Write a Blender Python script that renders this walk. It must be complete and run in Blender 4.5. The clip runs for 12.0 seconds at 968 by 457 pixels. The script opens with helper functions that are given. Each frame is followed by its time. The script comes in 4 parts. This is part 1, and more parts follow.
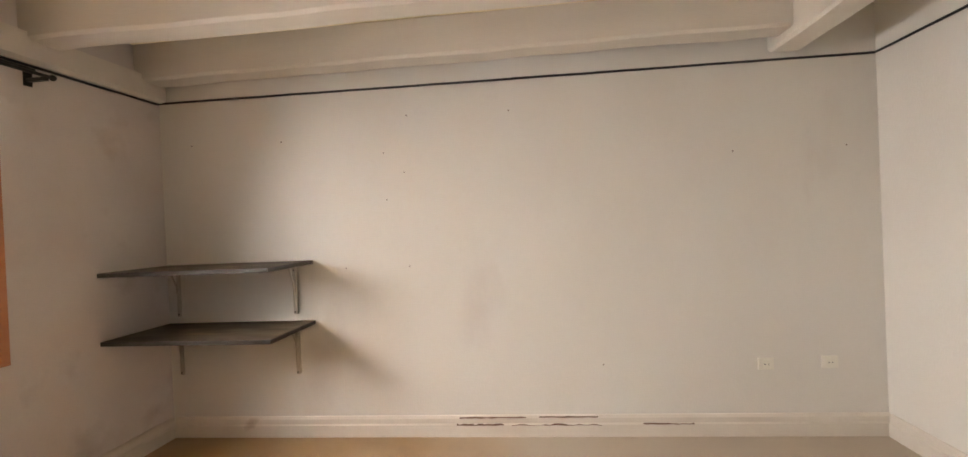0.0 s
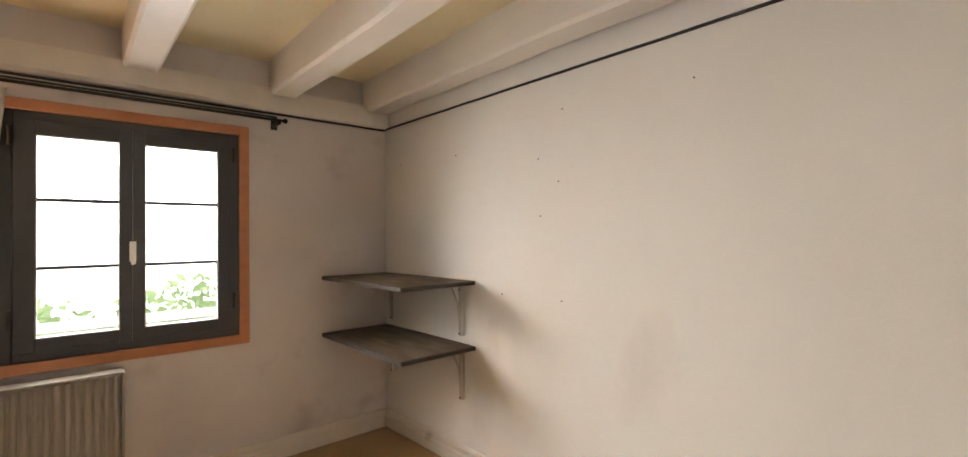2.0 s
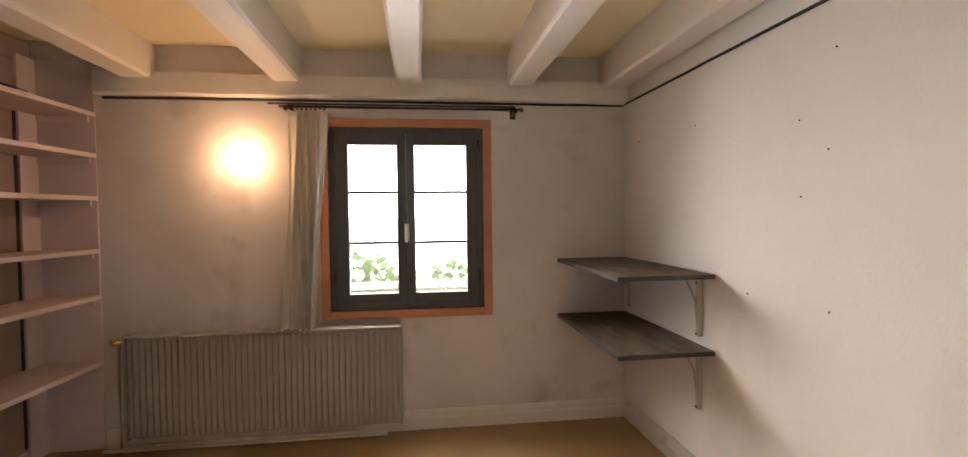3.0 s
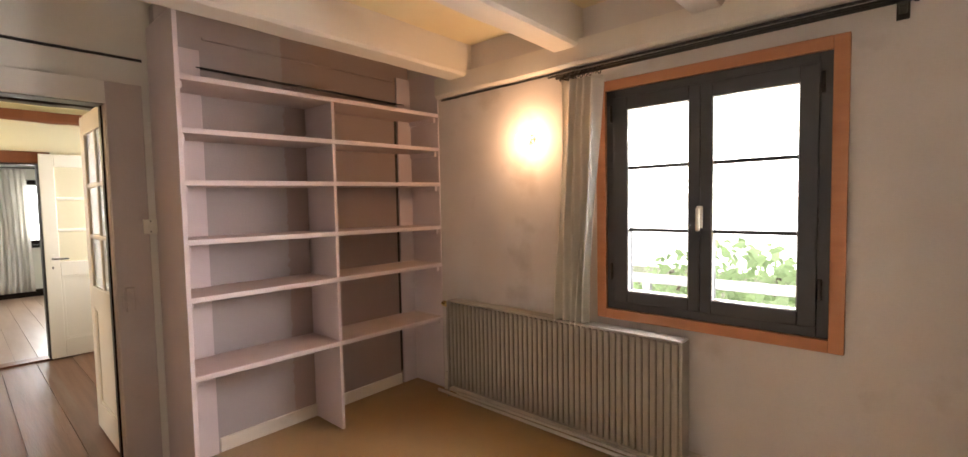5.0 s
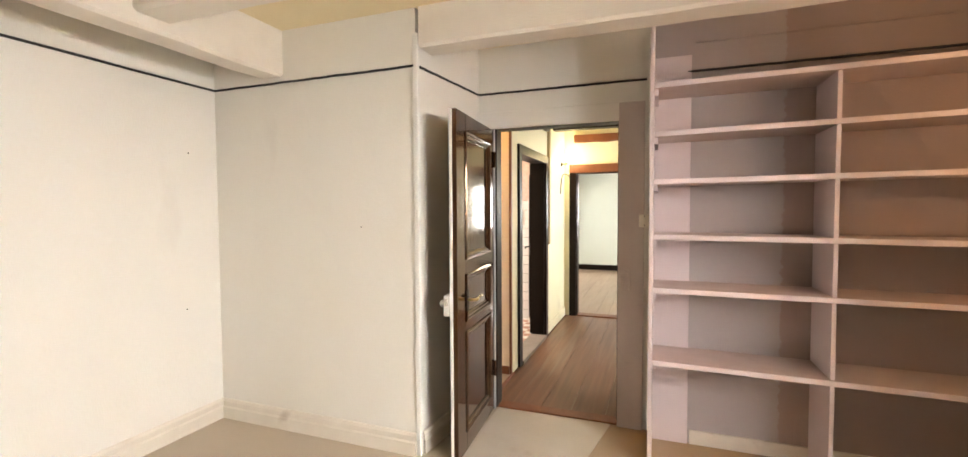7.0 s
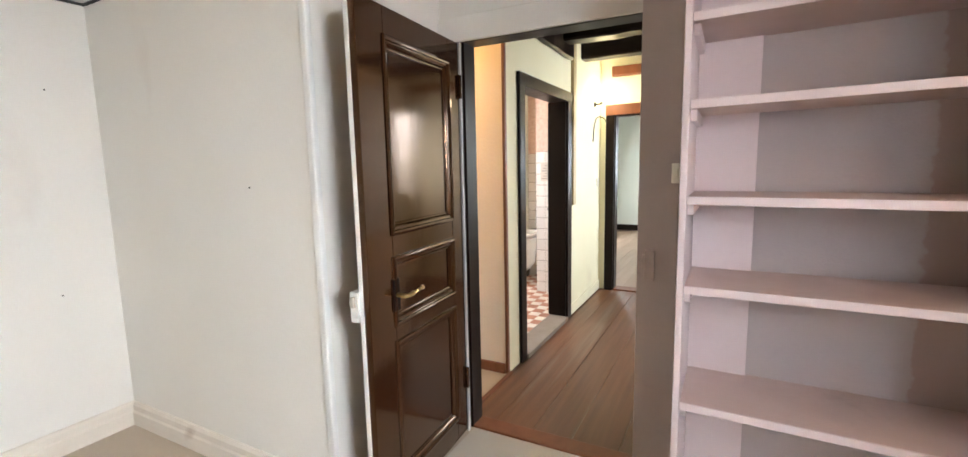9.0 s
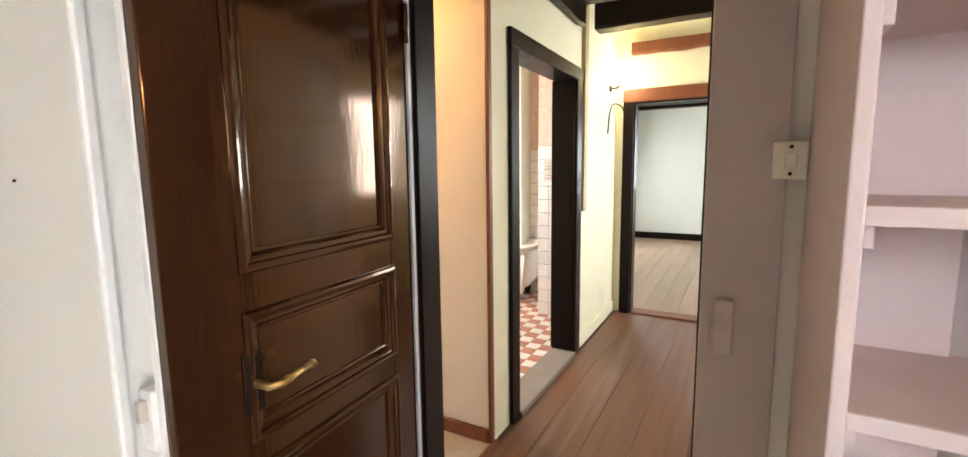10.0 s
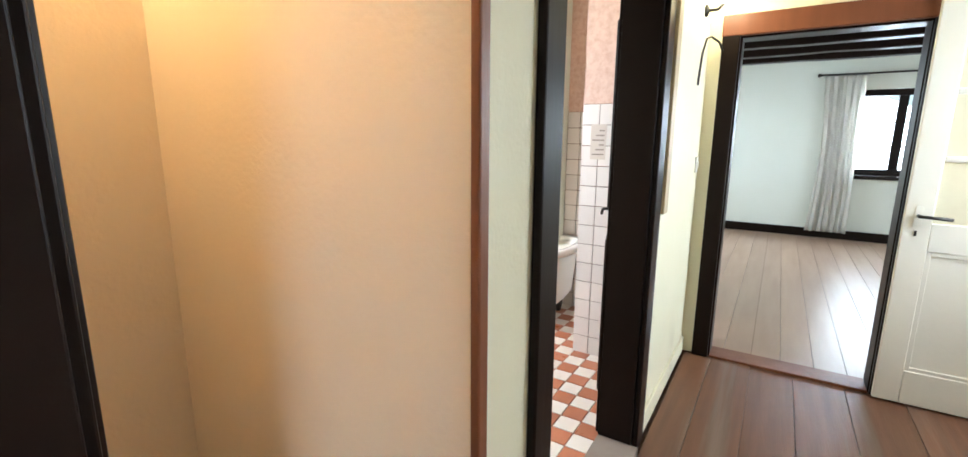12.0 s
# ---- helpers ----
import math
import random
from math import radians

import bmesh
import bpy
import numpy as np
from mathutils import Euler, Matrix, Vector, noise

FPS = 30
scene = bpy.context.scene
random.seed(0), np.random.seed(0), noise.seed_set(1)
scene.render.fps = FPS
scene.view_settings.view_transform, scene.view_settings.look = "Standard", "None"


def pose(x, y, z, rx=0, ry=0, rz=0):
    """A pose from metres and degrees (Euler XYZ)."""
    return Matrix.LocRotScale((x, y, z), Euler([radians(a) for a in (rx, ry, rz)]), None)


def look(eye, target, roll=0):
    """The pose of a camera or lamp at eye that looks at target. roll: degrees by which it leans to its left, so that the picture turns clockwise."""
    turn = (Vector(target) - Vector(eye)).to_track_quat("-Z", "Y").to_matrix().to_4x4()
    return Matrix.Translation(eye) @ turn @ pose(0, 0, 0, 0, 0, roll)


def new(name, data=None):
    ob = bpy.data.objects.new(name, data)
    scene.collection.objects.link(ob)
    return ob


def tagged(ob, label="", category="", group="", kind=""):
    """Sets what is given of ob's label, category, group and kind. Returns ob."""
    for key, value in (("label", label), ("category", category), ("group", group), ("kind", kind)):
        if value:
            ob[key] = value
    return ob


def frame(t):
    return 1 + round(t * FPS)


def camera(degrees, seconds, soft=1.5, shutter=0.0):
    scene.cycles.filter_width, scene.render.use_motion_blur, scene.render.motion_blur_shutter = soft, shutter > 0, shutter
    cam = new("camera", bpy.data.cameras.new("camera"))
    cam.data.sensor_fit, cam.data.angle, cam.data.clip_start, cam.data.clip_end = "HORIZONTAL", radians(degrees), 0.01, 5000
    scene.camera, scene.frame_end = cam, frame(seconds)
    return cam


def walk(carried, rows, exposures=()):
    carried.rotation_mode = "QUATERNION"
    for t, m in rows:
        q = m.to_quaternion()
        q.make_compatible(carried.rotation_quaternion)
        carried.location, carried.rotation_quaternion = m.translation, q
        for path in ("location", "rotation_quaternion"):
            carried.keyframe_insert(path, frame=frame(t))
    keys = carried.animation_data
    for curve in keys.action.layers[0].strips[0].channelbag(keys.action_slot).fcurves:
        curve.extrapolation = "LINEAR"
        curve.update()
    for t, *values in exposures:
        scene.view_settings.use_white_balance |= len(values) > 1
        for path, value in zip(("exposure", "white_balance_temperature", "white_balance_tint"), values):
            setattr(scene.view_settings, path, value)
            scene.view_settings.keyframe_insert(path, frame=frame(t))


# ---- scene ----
cam = camera(92.1, 12.0)
PATH = [
    (0, (0.557, 1.515, 1.333), (0.331, 3.502, 1.317), -2.5),
    (0.5, (0.766, 1.773, 1.456), (0.579, 3.763, 1.395), -2.2),
    (1, (0.941, 2.013, 1.433), (0.449, 3.95, 1.375), -0.8),
    (1.5, (1.081, 2.286, 1.395), (0.112, 4.035, 1.436), -0.3),
    (2, (1.229, 2.586, 1.422), (-0.267, 3.914, 1.452), -0.6),
    (2.5, (1.302, 2.756, 1.456), (-0.533, 3.549, 1.401), -0.9),
    (4.5, (0.768, 3.485, 1.465), (-0.98, 2.514, 1.452), 0.8),
    (5, (0.529, 3.56, 1.446), (-0.973, 2.244, 1.336), -1.1),
    (5.5, (0.306, 3.672, 1.466), (-0.665, 1.929, 1.337), 0.9),
    (6, (0.135, 3.705, 1.44), (-0.475, 1.801, 1.386), 1.5),
    (6.5, (-0.038, 3.665, 1.423), (-0.095, 1.667, 1.349), -1.9),
    (7, (-0.265, 3.636, 1.433), (0.435, 1.765, 1.349), -0.3),
    (8.8, (-0.394, 2.69, 1.382), (0.505, 0.916, 1.167), -0.6),
    (9, (-0.36, 2.543, 1.397), (0.567, 0.79, 1.131), -1.2),
    (9.5, (-0.205, 2.150, 1.38), (0.66, 0.36, 1.166), -1.1),
    (10, (-0.092, 1.718, 1.343), (0.855, -0.008, 1.09), -0.7),
    (10.5, (0.085, 1.402, 1.328), (1.001, -0.357, 0.995), -1.4),
    (11, (0.256, 1.074, 1.347), (0.921, -0.78, 1.002), -0.7),
    (11.5, (0.38, 0.717, 1.292), (1.233, -1.053, 1.004), 0.5),
    (12, (0.501, 0.474, 1.343), (1.536, -1.179, 0.961), 0.4),
]
walk(cam, [(t, look(eye, target, roll)) for t, eye, target, roll in PATH],
     exposures=[(0.0, 0.05, 6950, 13), (0.5, 0.27, 6650, 11), (1.0, 0.28, 6650, 10), (1.5, 0.42, 6550, 9), (2.0, 0.08, 6850, 11), (2.5, -0.08, 6950, 13), (4.5, 0.2, 6350, 13),
                (5.5, 0.3, 7400, 16), (6.0, 0.45, 7500, 15), (6.5, 0.66, 7400, 14), (7.0, 0.7, 6900, 9), (9.0, 0.55, 5950, 7),
                (9.5, 0.54, 6150, 8), (10.5, 0.66, 6250, 8), (11.0, 0.52, 6100, 7), (11.5, 0.42, 5650, 6), (12.0, 0.43, 5500, 5)])

# ---- light ----
world = bpy.data.worlds.new("sky")
scene.world = world
world.use_nodes = True
wn = world.node_tree.nodes
sky = wn.new("ShaderNodeTexSky")
sky.sky_type = "NISHITA"
sky.sun_disc = False
sky.sun_elevation, sky.sun_rotation = radians(50), radians(60)
wn["Background"].inputs["Strength"].default_value = 0.15
world.node_tree.links.new(sky.outputs[0], wn["Background"].inputs["Color"])


def lamp(name, kind, m, power, colour, size=0.1, size_y=None, angle=None):
    data = bpy.data.lights.new(name, kind)
    data.energy, data.color = power, colour
    if kind == "AREA":
        data.shape, data.size, data.size_y = "RECTANGLE", size, size_y or size
    elif kind == "POINT":
        data.shadow_soft_size = size
    else:
        data.angle = angle
    ob = new(name, data)
    ob.matrix_world = m
    return ob


lamp("sun_light", "SUN", look((3.5, -1.5, 9), (0, 0, 0)), 5.0, (1.0, 0.96, 0.9), angle=radians(10))
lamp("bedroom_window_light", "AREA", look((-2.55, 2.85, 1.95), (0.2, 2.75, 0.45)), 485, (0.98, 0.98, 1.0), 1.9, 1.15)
lamp("far_window_light", "AREA", look((-0.75, -7.60, 1.45), (-0.5, -5, 0.9)), 55, (0.95, 0.98, 1.0), 0.95, 1.1)
lamp("far_side_window_light", "AREA", look((1.95, -6.0, 1.5), (0, -5.6, 0.9)), 45, (0.95, 0.98, 1.0), 1.0, 1.1)
# unseen lamp at a side opening, added to brighten the far floor
lamp("far_west_fill_light", "AREA", look((-3.28, -4.0, 1.55), (-0.5, -3.9, 0.2)), 55, (0.92, 0.96, 1.0), 1.2, 1.2)
# added lamp out of view, brightens the bathroom tiles
lamp("bath_fill_light", "AREA", look((2.65, -1.6, 1.7), (1.3, -1.7, 1.0)), 40, (1.0, 0.95, 0.90), 0.6, 0.8)
lamp("hall_window_light", "AREA", look((-1.23, -2.0, 1.55), (1.0, -1.5, 1.0)), 38, (0.97, 0.98, 1.0), 0.96, 0.96)
lamp("bedroom_bulb_light", "POINT", pose(-1.825, 1.80, 1.845), 7.0, (1.0, 0.56, 0.28), 0.03)
lamp("hall_bulb_light", "POINT", pose(0.80, -2.36, 2.08), 3.0, (1.0, 0.74, 0.38), 0.05)
lamp("stair_bulb_light", "POINT", pose(1.88, 0.2, 2.25), 13, (1.0, 0.68, 0.34), 0.06)


# ---- materials ----
def mat(name, base, rough=0.6, second=None, scale=3.0, fine=60.0, bump=0.15, metal=0.0, coat=0.0, amount=0.35,
        stretch=(1, 1, 1), rnd=0.0, dist=0.004, stain=None, stain_at=0.62, stain_scale=1.2, spec=0.5):
    """Painted or grained surface: mottling at two scales, fine relief and optional stains."""
    m = bpy.data.materials.new(name)
    m.use_nodes = True
    n, l = m.node_tree.nodes, m.node_tree.links
    b = n["Principled BSDF"]
    b.inputs["Roughness"].default_value, b.inputs["Metallic"].default_value = rough, metal
    b.inputs["Coat Weight"].default_value = coat
    b.inputs["Specular IOR Level"].default_value = spec
    tc = n.new("ShaderNodeTexCoord")
    mp = n.new("ShaderNodeMapping")
    mp.inputs["Scale"].default_value = stretch
    l.new(tc.outputs["Object"], mp.inputs["Vector"])
    vec = mp.outputs["Vector"]
    if rnd:
        oi = n.new("ShaderNodeObjectInfo")
        ad = n.new("ShaderNodeVectorMath")
        ad.operation = "MULTIPLY_ADD"
        l.new(oi.outputs["Random"], ad.inputs[0])
        ad.inputs[1].default_value = (31, 17, 23)
        l.new(vec, ad.inputs[2])
        vec = ad.outputs[0]

    def tex(s, detail=4.0):
        t = n.new("ShaderNodeTexNoise")
        t.inputs["Scale"].default_value, t.inputs["Detail"].default_value = s, detail
        l.new(vec, t.inputs["Vector"])
        return t

    def mix(fac, a, c, k=1.0):
        x = n.new("ShaderNodeMix")
        x.data_type = "RGBA"
        if k != 1.0:
            mm = n.new("ShaderNodeMath")
            mm.operation = "MULTIPLY"
            mm.inputs[1].default_value = k
            l.new(fac, mm.inputs[0])
            fac = mm.outputs[0]
        l.new(fac, x.inputs["Factor"])
        for sock, v in ((x.inputs["A"], a), (x.inputs["B"], c)):
            if isinstance(v, tuple):
                sock.default_value = (*v, 1)
            else:
                l.new(v, sock)
        return x.outputs["Result"]

    second = second or tuple(c * 0.72 for c in base)
    t1, t2 = tex(scale), tex(fine, 3.0)
    r1 = n.new("ShaderNodeValToRGB")
    r1.color_ramp.elements[0].position, r1.color_ramp.elements[1].position = 0.38, 0.72
    l.new(t1.outputs["Fac"], r1.inputs["Fac"])
    col = mix(r1.outputs["Color"], base, second, amount)
    col = mix(t2.outputs["Fac"], col, second, amount * 0.5)
    if stain:
        t3 = tex(stain_scale, 6.0)
        r3 = n.new("ShaderNodeValToRGB")
        r3.color_ramp.elements[0].position, r3.color_ramp.elements[1].position = stain_at, stain_at + 0.12
        l.new(t3.outputs["Fac"], r3.inputs["Fac"])
        col = mix(r3.outputs["Color"], col, stain, 0.6)
    if rnd:
        hv = n.new("ShaderNodeHueSaturation")
        ma = n.new("ShaderNodeMath")
        ma.operation = "MULTIPLY_ADD"
        l.new(oi.outputs["Random"], ma.inputs[0])
        ma.inputs[1].default_value, ma.inputs[2].default_value = rnd * 2, 1 - rnd
        l.new(ma.outputs[0], hv.inputs["Value"])
        l.new(col, hv.inputs["Color"])
        col = hv.outputs["Color"]
    l.new(col, b.inputs["Base Color"])
    rr = n.new("ShaderNodeMapRange")
    rr.inputs["To Min"].default_value, rr.inputs["To Max"].default_value = max(0.03, rough * 0.75), min(1, rough * 1.25)
    l.new(t1.outputs["Fac"], rr.inputs["Value"])
    l.new(rr.outputs["Result"], b.inputs["Roughness"])
    if bump:
        bp = n.new("ShaderNodeBump")
        bp.inputs["Strength"].default_value, bp.inputs["Distance"].default_value = bump, dist
        l.new(t2.outputs["Fac"], bp.inputs["Height"])
        l.new(bp.outputs["Normal"], b.inputs["Normal"])
    return m


def glow(name, colour, strength):
    m = bpy.data.materials.new(name)
    m.use_nodes = True
    b = m.node_tree.nodes["Principled BSDF"]
    b.inputs["Base Color"].default_value = (*colour, 1)
    b.inputs["Emission Color"].default_value = (*colour, 1)
    b.inputs["Emission Strength"].default_value = strength
    return m


def glass(name, rough=0.0, bump=0.0):
    m = bpy.data.materials.new(name)
    m.use_nodes = True
    n, l = m.node_tree.nodes, m.node_tree.links
    b = n["Principled BSDF"]
    b.inputs["Transmission Weight"].default_value, b.inputs["Roughness"].default_value = 1.0, rough
    b.inputs["IOR"].default_value, b.inputs["Base Color"].default_value = 1.45, (0.96, 0.98, 0.96, 1)
    if bump:
        t = n.new("ShaderNodeTexNoise")
        t.inputs["Scale"].default_value = 45
        bp = n.new("ShaderNodeBump")
        bp.inputs["Strength"].default_value, bp.inputs["Distance"].default_value = bump, 0.01
        l.new(t.outputs["Fac"], bp.inputs["Height"])
        l.new(bp.outputs["Normal"], b.inputs["Normal"])
    return m


# broad yellowish mottling puts uneven warm room light into the paint colour
WALL = mat("old_white_wall_paint", (0.77, 0.748, 0.705), 0.7, (0.71, 0.665, 0.59), 0.8, 90, 0.25, amount=0.6, stretch=(1.4, 1.4, 0.6), stain=(0.63, 0.57, 0.52), stain_at=0.62, stain_scale=1.1)
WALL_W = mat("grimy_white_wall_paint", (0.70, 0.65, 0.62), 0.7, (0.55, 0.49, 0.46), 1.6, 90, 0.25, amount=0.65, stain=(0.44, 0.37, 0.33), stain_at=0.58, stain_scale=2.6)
BEAM = mat("cream_beam_paint", (0.76, 0.71, 0.64), 0.6, (0.64, 0.58, 0.51), 2.0, 40, 0.25, stretch=(0.5, 3, 3), amount=0.45)
CEIL = mat("yellowed_ceiling_paint", (0.80, 0.70, 0.47), 0.8, (0.68, 0.57, 0.36), 1.2, 60, 0.2, amount=0.5, stain=(0.5, 0.42, 0.3), stain_at=0.68)
BASE = mat("cream_skirting_paint", (0.74, 0.68, 0.60), 0.45, (0.60, 0.53, 0.45), 4, 50, 0.2, amount=0.4, stain=(0.28, 0.16, 0.10), stain_at=0.69, stain_scale=3.0)
BLACK = mat("black_cord", (0.018, 0.017, 0.018), 0.6, fine=200, bump=0.3)
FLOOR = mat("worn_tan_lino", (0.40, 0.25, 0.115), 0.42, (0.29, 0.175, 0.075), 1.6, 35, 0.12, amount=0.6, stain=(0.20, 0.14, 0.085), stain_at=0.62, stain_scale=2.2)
# paler towards the east half: window light put into the lino's colour
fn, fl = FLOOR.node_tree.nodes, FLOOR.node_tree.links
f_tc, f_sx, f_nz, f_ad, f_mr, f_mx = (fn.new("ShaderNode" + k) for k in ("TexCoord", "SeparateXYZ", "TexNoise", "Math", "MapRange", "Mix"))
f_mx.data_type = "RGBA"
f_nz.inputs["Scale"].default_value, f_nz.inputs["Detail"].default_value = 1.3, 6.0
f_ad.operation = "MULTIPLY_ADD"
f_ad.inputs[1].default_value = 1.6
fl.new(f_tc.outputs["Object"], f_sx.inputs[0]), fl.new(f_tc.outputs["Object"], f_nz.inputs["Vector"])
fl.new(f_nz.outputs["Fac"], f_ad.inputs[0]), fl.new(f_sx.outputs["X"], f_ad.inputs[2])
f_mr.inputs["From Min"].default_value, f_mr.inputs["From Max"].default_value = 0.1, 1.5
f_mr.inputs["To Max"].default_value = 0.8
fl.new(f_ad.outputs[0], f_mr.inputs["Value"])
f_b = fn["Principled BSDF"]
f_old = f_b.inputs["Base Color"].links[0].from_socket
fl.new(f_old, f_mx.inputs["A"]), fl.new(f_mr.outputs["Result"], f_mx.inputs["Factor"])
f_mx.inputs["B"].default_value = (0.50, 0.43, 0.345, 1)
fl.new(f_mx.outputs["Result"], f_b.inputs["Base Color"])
LINO = mat("pale_floor_sheet", (0.60, 0.545, 0.47), 0.45, (0.48, 0.42, 0.345), 3.0, 50, 0.1, amount=0.5, stain=(0.36, 0.29, 0.22), stain_at=0.64, stain_scale=3)
PINK = mat("lilac_white_shelf_paint", (0.68, 0.585, 0.595), 0.5, (0.60, 0.50, 0.51), 2.5, 70, 0.15, amount=0.35)
SHELFTOP = mat("dusty_shelf_paint", (0.58, 0.46, 0.43), 0.5, (0.48, 0.36, 0.325), 4.0, 70, 0.15, amount=0.5, stain=(0.40, 0.30, 0.26), stain_at=0.66, stain_scale=5)
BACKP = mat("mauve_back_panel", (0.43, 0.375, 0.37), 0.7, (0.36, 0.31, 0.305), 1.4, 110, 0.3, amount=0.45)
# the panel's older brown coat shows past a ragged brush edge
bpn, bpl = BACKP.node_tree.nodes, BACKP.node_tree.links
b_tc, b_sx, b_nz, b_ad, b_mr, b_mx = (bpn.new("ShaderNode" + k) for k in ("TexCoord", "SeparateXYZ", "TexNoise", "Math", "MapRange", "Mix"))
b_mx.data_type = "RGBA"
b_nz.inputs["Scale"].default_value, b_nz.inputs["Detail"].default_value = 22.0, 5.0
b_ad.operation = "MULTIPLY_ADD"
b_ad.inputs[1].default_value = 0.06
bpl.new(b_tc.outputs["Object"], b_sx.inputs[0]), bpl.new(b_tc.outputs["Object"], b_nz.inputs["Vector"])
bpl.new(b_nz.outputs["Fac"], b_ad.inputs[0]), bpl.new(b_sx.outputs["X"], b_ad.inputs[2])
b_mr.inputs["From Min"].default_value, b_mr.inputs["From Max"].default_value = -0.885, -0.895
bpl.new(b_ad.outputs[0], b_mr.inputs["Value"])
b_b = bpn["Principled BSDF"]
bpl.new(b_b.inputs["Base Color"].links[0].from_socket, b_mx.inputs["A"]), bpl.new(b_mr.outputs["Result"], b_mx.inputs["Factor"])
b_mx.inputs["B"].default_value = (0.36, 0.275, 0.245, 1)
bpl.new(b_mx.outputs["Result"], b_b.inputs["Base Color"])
CASING = mat("mauve_grey_casing_paint", (0.50, 0.43, 0.41), 0.45, (0.42, 0.35, 0.33), 3, 60, 0.25, amount=0.45, stain=(0.30, 0.25, 0.25), stain_at=0.66, stain_scale=6)
DOORB = mat("dark_brown_gloss_paint", (0.027, 0.0095, 0.0036), 0.11, (0.015, 0.0055, 0.0026), 3, 30, 0.09, stretch=(3, 3, 0.4), amount=0.6, spec=0.75, dist=0.003, stain=(0.010, 0.005, 0.003), stain_at=0.64, stain_scale=4)
DOORB.node_tree.nodes["Principled BSDF"].inputs["Specular Tint"].default_value = (1.0, 0.64, 0.40, 1)   # tints reflections: the room's warm light put into the gloss colour
DARKW = mat("dark_brown_trim_paint", (0.010, 0.005, 0.0032), 0.36, (0.007, 0.0036, 0.0025), 4, 30, 0.06, stretch=(3, 3, 0.5), amount=0.5, spec=0.15)
REDW = mat("reddish_brown_wood", (0.20, 0.068, 0.028), 0.4, (0.13, 0.042, 0.018), 4, 40, 0.15, stretch=(4, 4, 0.5), amount=0.5)
PINE = mat("orange_pine", (0.52, 0.22, 0.10), 0.45, (0.40, 0.14, 0.06), 5, 60, 0.15, stretch=(4, 0.6, 4), amount=0.55)
GREYF = mat("charcoal_window_paint", (0.050, 0.050, 0.055), 0.4, (0.035, 0.034, 0.038), 4, 60, 0.1, amount=0.4)
METALD = mat("dark_iron", (0.05, 0.045, 0.04), 0.4, metal=0.8, fine=120, bump=0.15)
BRASS = mat("worn_brass", (0.68, 0.52, 0.24), 0.28, (0.50, 0.36, 0.15), 8, 90, 0.1, metal=1.0)
WHITEP = mat("ivory_door_paint", (0.80, 0.76, 0.66), 0.4, (0.72, 0.66, 0.54), 2, 50, 0.12, amount=0.35)
PANEC = mat("yellowed_obscured_glass", (0.70, 0.64, 0.46), 0.12, (0.62, 0.55, 0.37), 3, 30, 0.15, amount=0.4)
WHITEB = mat("chipped_white_paint", (0.76, 0.75, 0.72), 0.45, (0.62, 0.6, 0.57), 6, 60, 0.2, amount=0.4)
PLASTIC = mat("ivory_plastic", (0.82, 0.79, 0.71), 0.35, (0.74, 0.70, 0.60), 5, 90, 0.05, amount=0.25)
RAD = mat("grey_radiator_enamel", (0.38, 0.345, 0.30), 0.45, (0.30, 0.27, 0.24), 4, 70, 0.12, amount=0.4)
CLOTH = mat("cream_curtain_cotton", (0.90, 0.88, 0.82), 0.9, (0.78, 0.74, 0.66), 5, 250, 0.3, amount=0.3)
cn, cl = CLOTH.node_tree.nodes, CLOTH.node_tree.links
tr = cn.new("ShaderNodeBsdfTranslucent")
tr.inputs["Color"].default_value = (0.88, 0.84, 0.76, 1)
mx = cn.new("ShaderNodeMixShader")
mx.inputs[0].default_value = 0.12
cl.new(cn["Principled BSDF"].outputs[0], mx.inputs[1]), cl.new(tr.outputs[0], mx.inputs[2])
cl.new(mx.outputs[0], cn["Material Output"].inputs["Surface"])
CHIP = mat("bare_brown_wood", (0.15, 0.08, 0.05), 0.7, (0.10, 0.05, 0.03), 8, 60, 0.2)
# white rebate paint made grey: the doorway's shadow is in its colour
REBATE = mat("worn_shaded_rebate_paint", (0.42, 0.42, 0.43), 0.5, (0.28, 0.28, 0.29), 6, 60, 0.2, amount=0.5)
BOARD = mat("dark_grey_brown_shelf_board", (0.115, 0.082, 0.048), 0.6, (0.055, 0.040, 0.026), 4, 50, 0.2, stretch=(1, 3, 3), amount=0.8, stain=(0.24, 0.16, 0.10), stain_at=0.58, stain_scale=3, spec=0.25)
EDGEB = mat("dark_shelf_edge", (0.030, 0.024, 0.020), 0.5, bump=0.1)
IVORY = mat("grey_bracket_paint", (0.52, 0.47, 0.40), 0.45, bump=0.1)
CREAM = mat("cream_hall_paint", (0.80, 0.75, 0.55), 0.7, (0.72, 0.66, 0.45), 1.6, 90, 0.3, amount=0.4, stain=(0.60, 0.53, 0.36), stain_at=0.67)
ORANGE = mat("peach_plaster", (0.80, 0.69, 0.55), 0.75, (0.74, 0.61, 0.45), 1.2, 60, 0.5, amount=0.5, dist=0.003)
PLANK = mat("worn_brown_plank", (0.18, 0.078, 0.037), 0.36, (0.10, 0.048, 0.028), 3.0, 30, 0.35, stretch=(8, 0.35, 1), amount=0.7, rnd=0.14, stain=(0.23, 0.19, 0.15), stain_at=0.57, stain_scale=0.9)
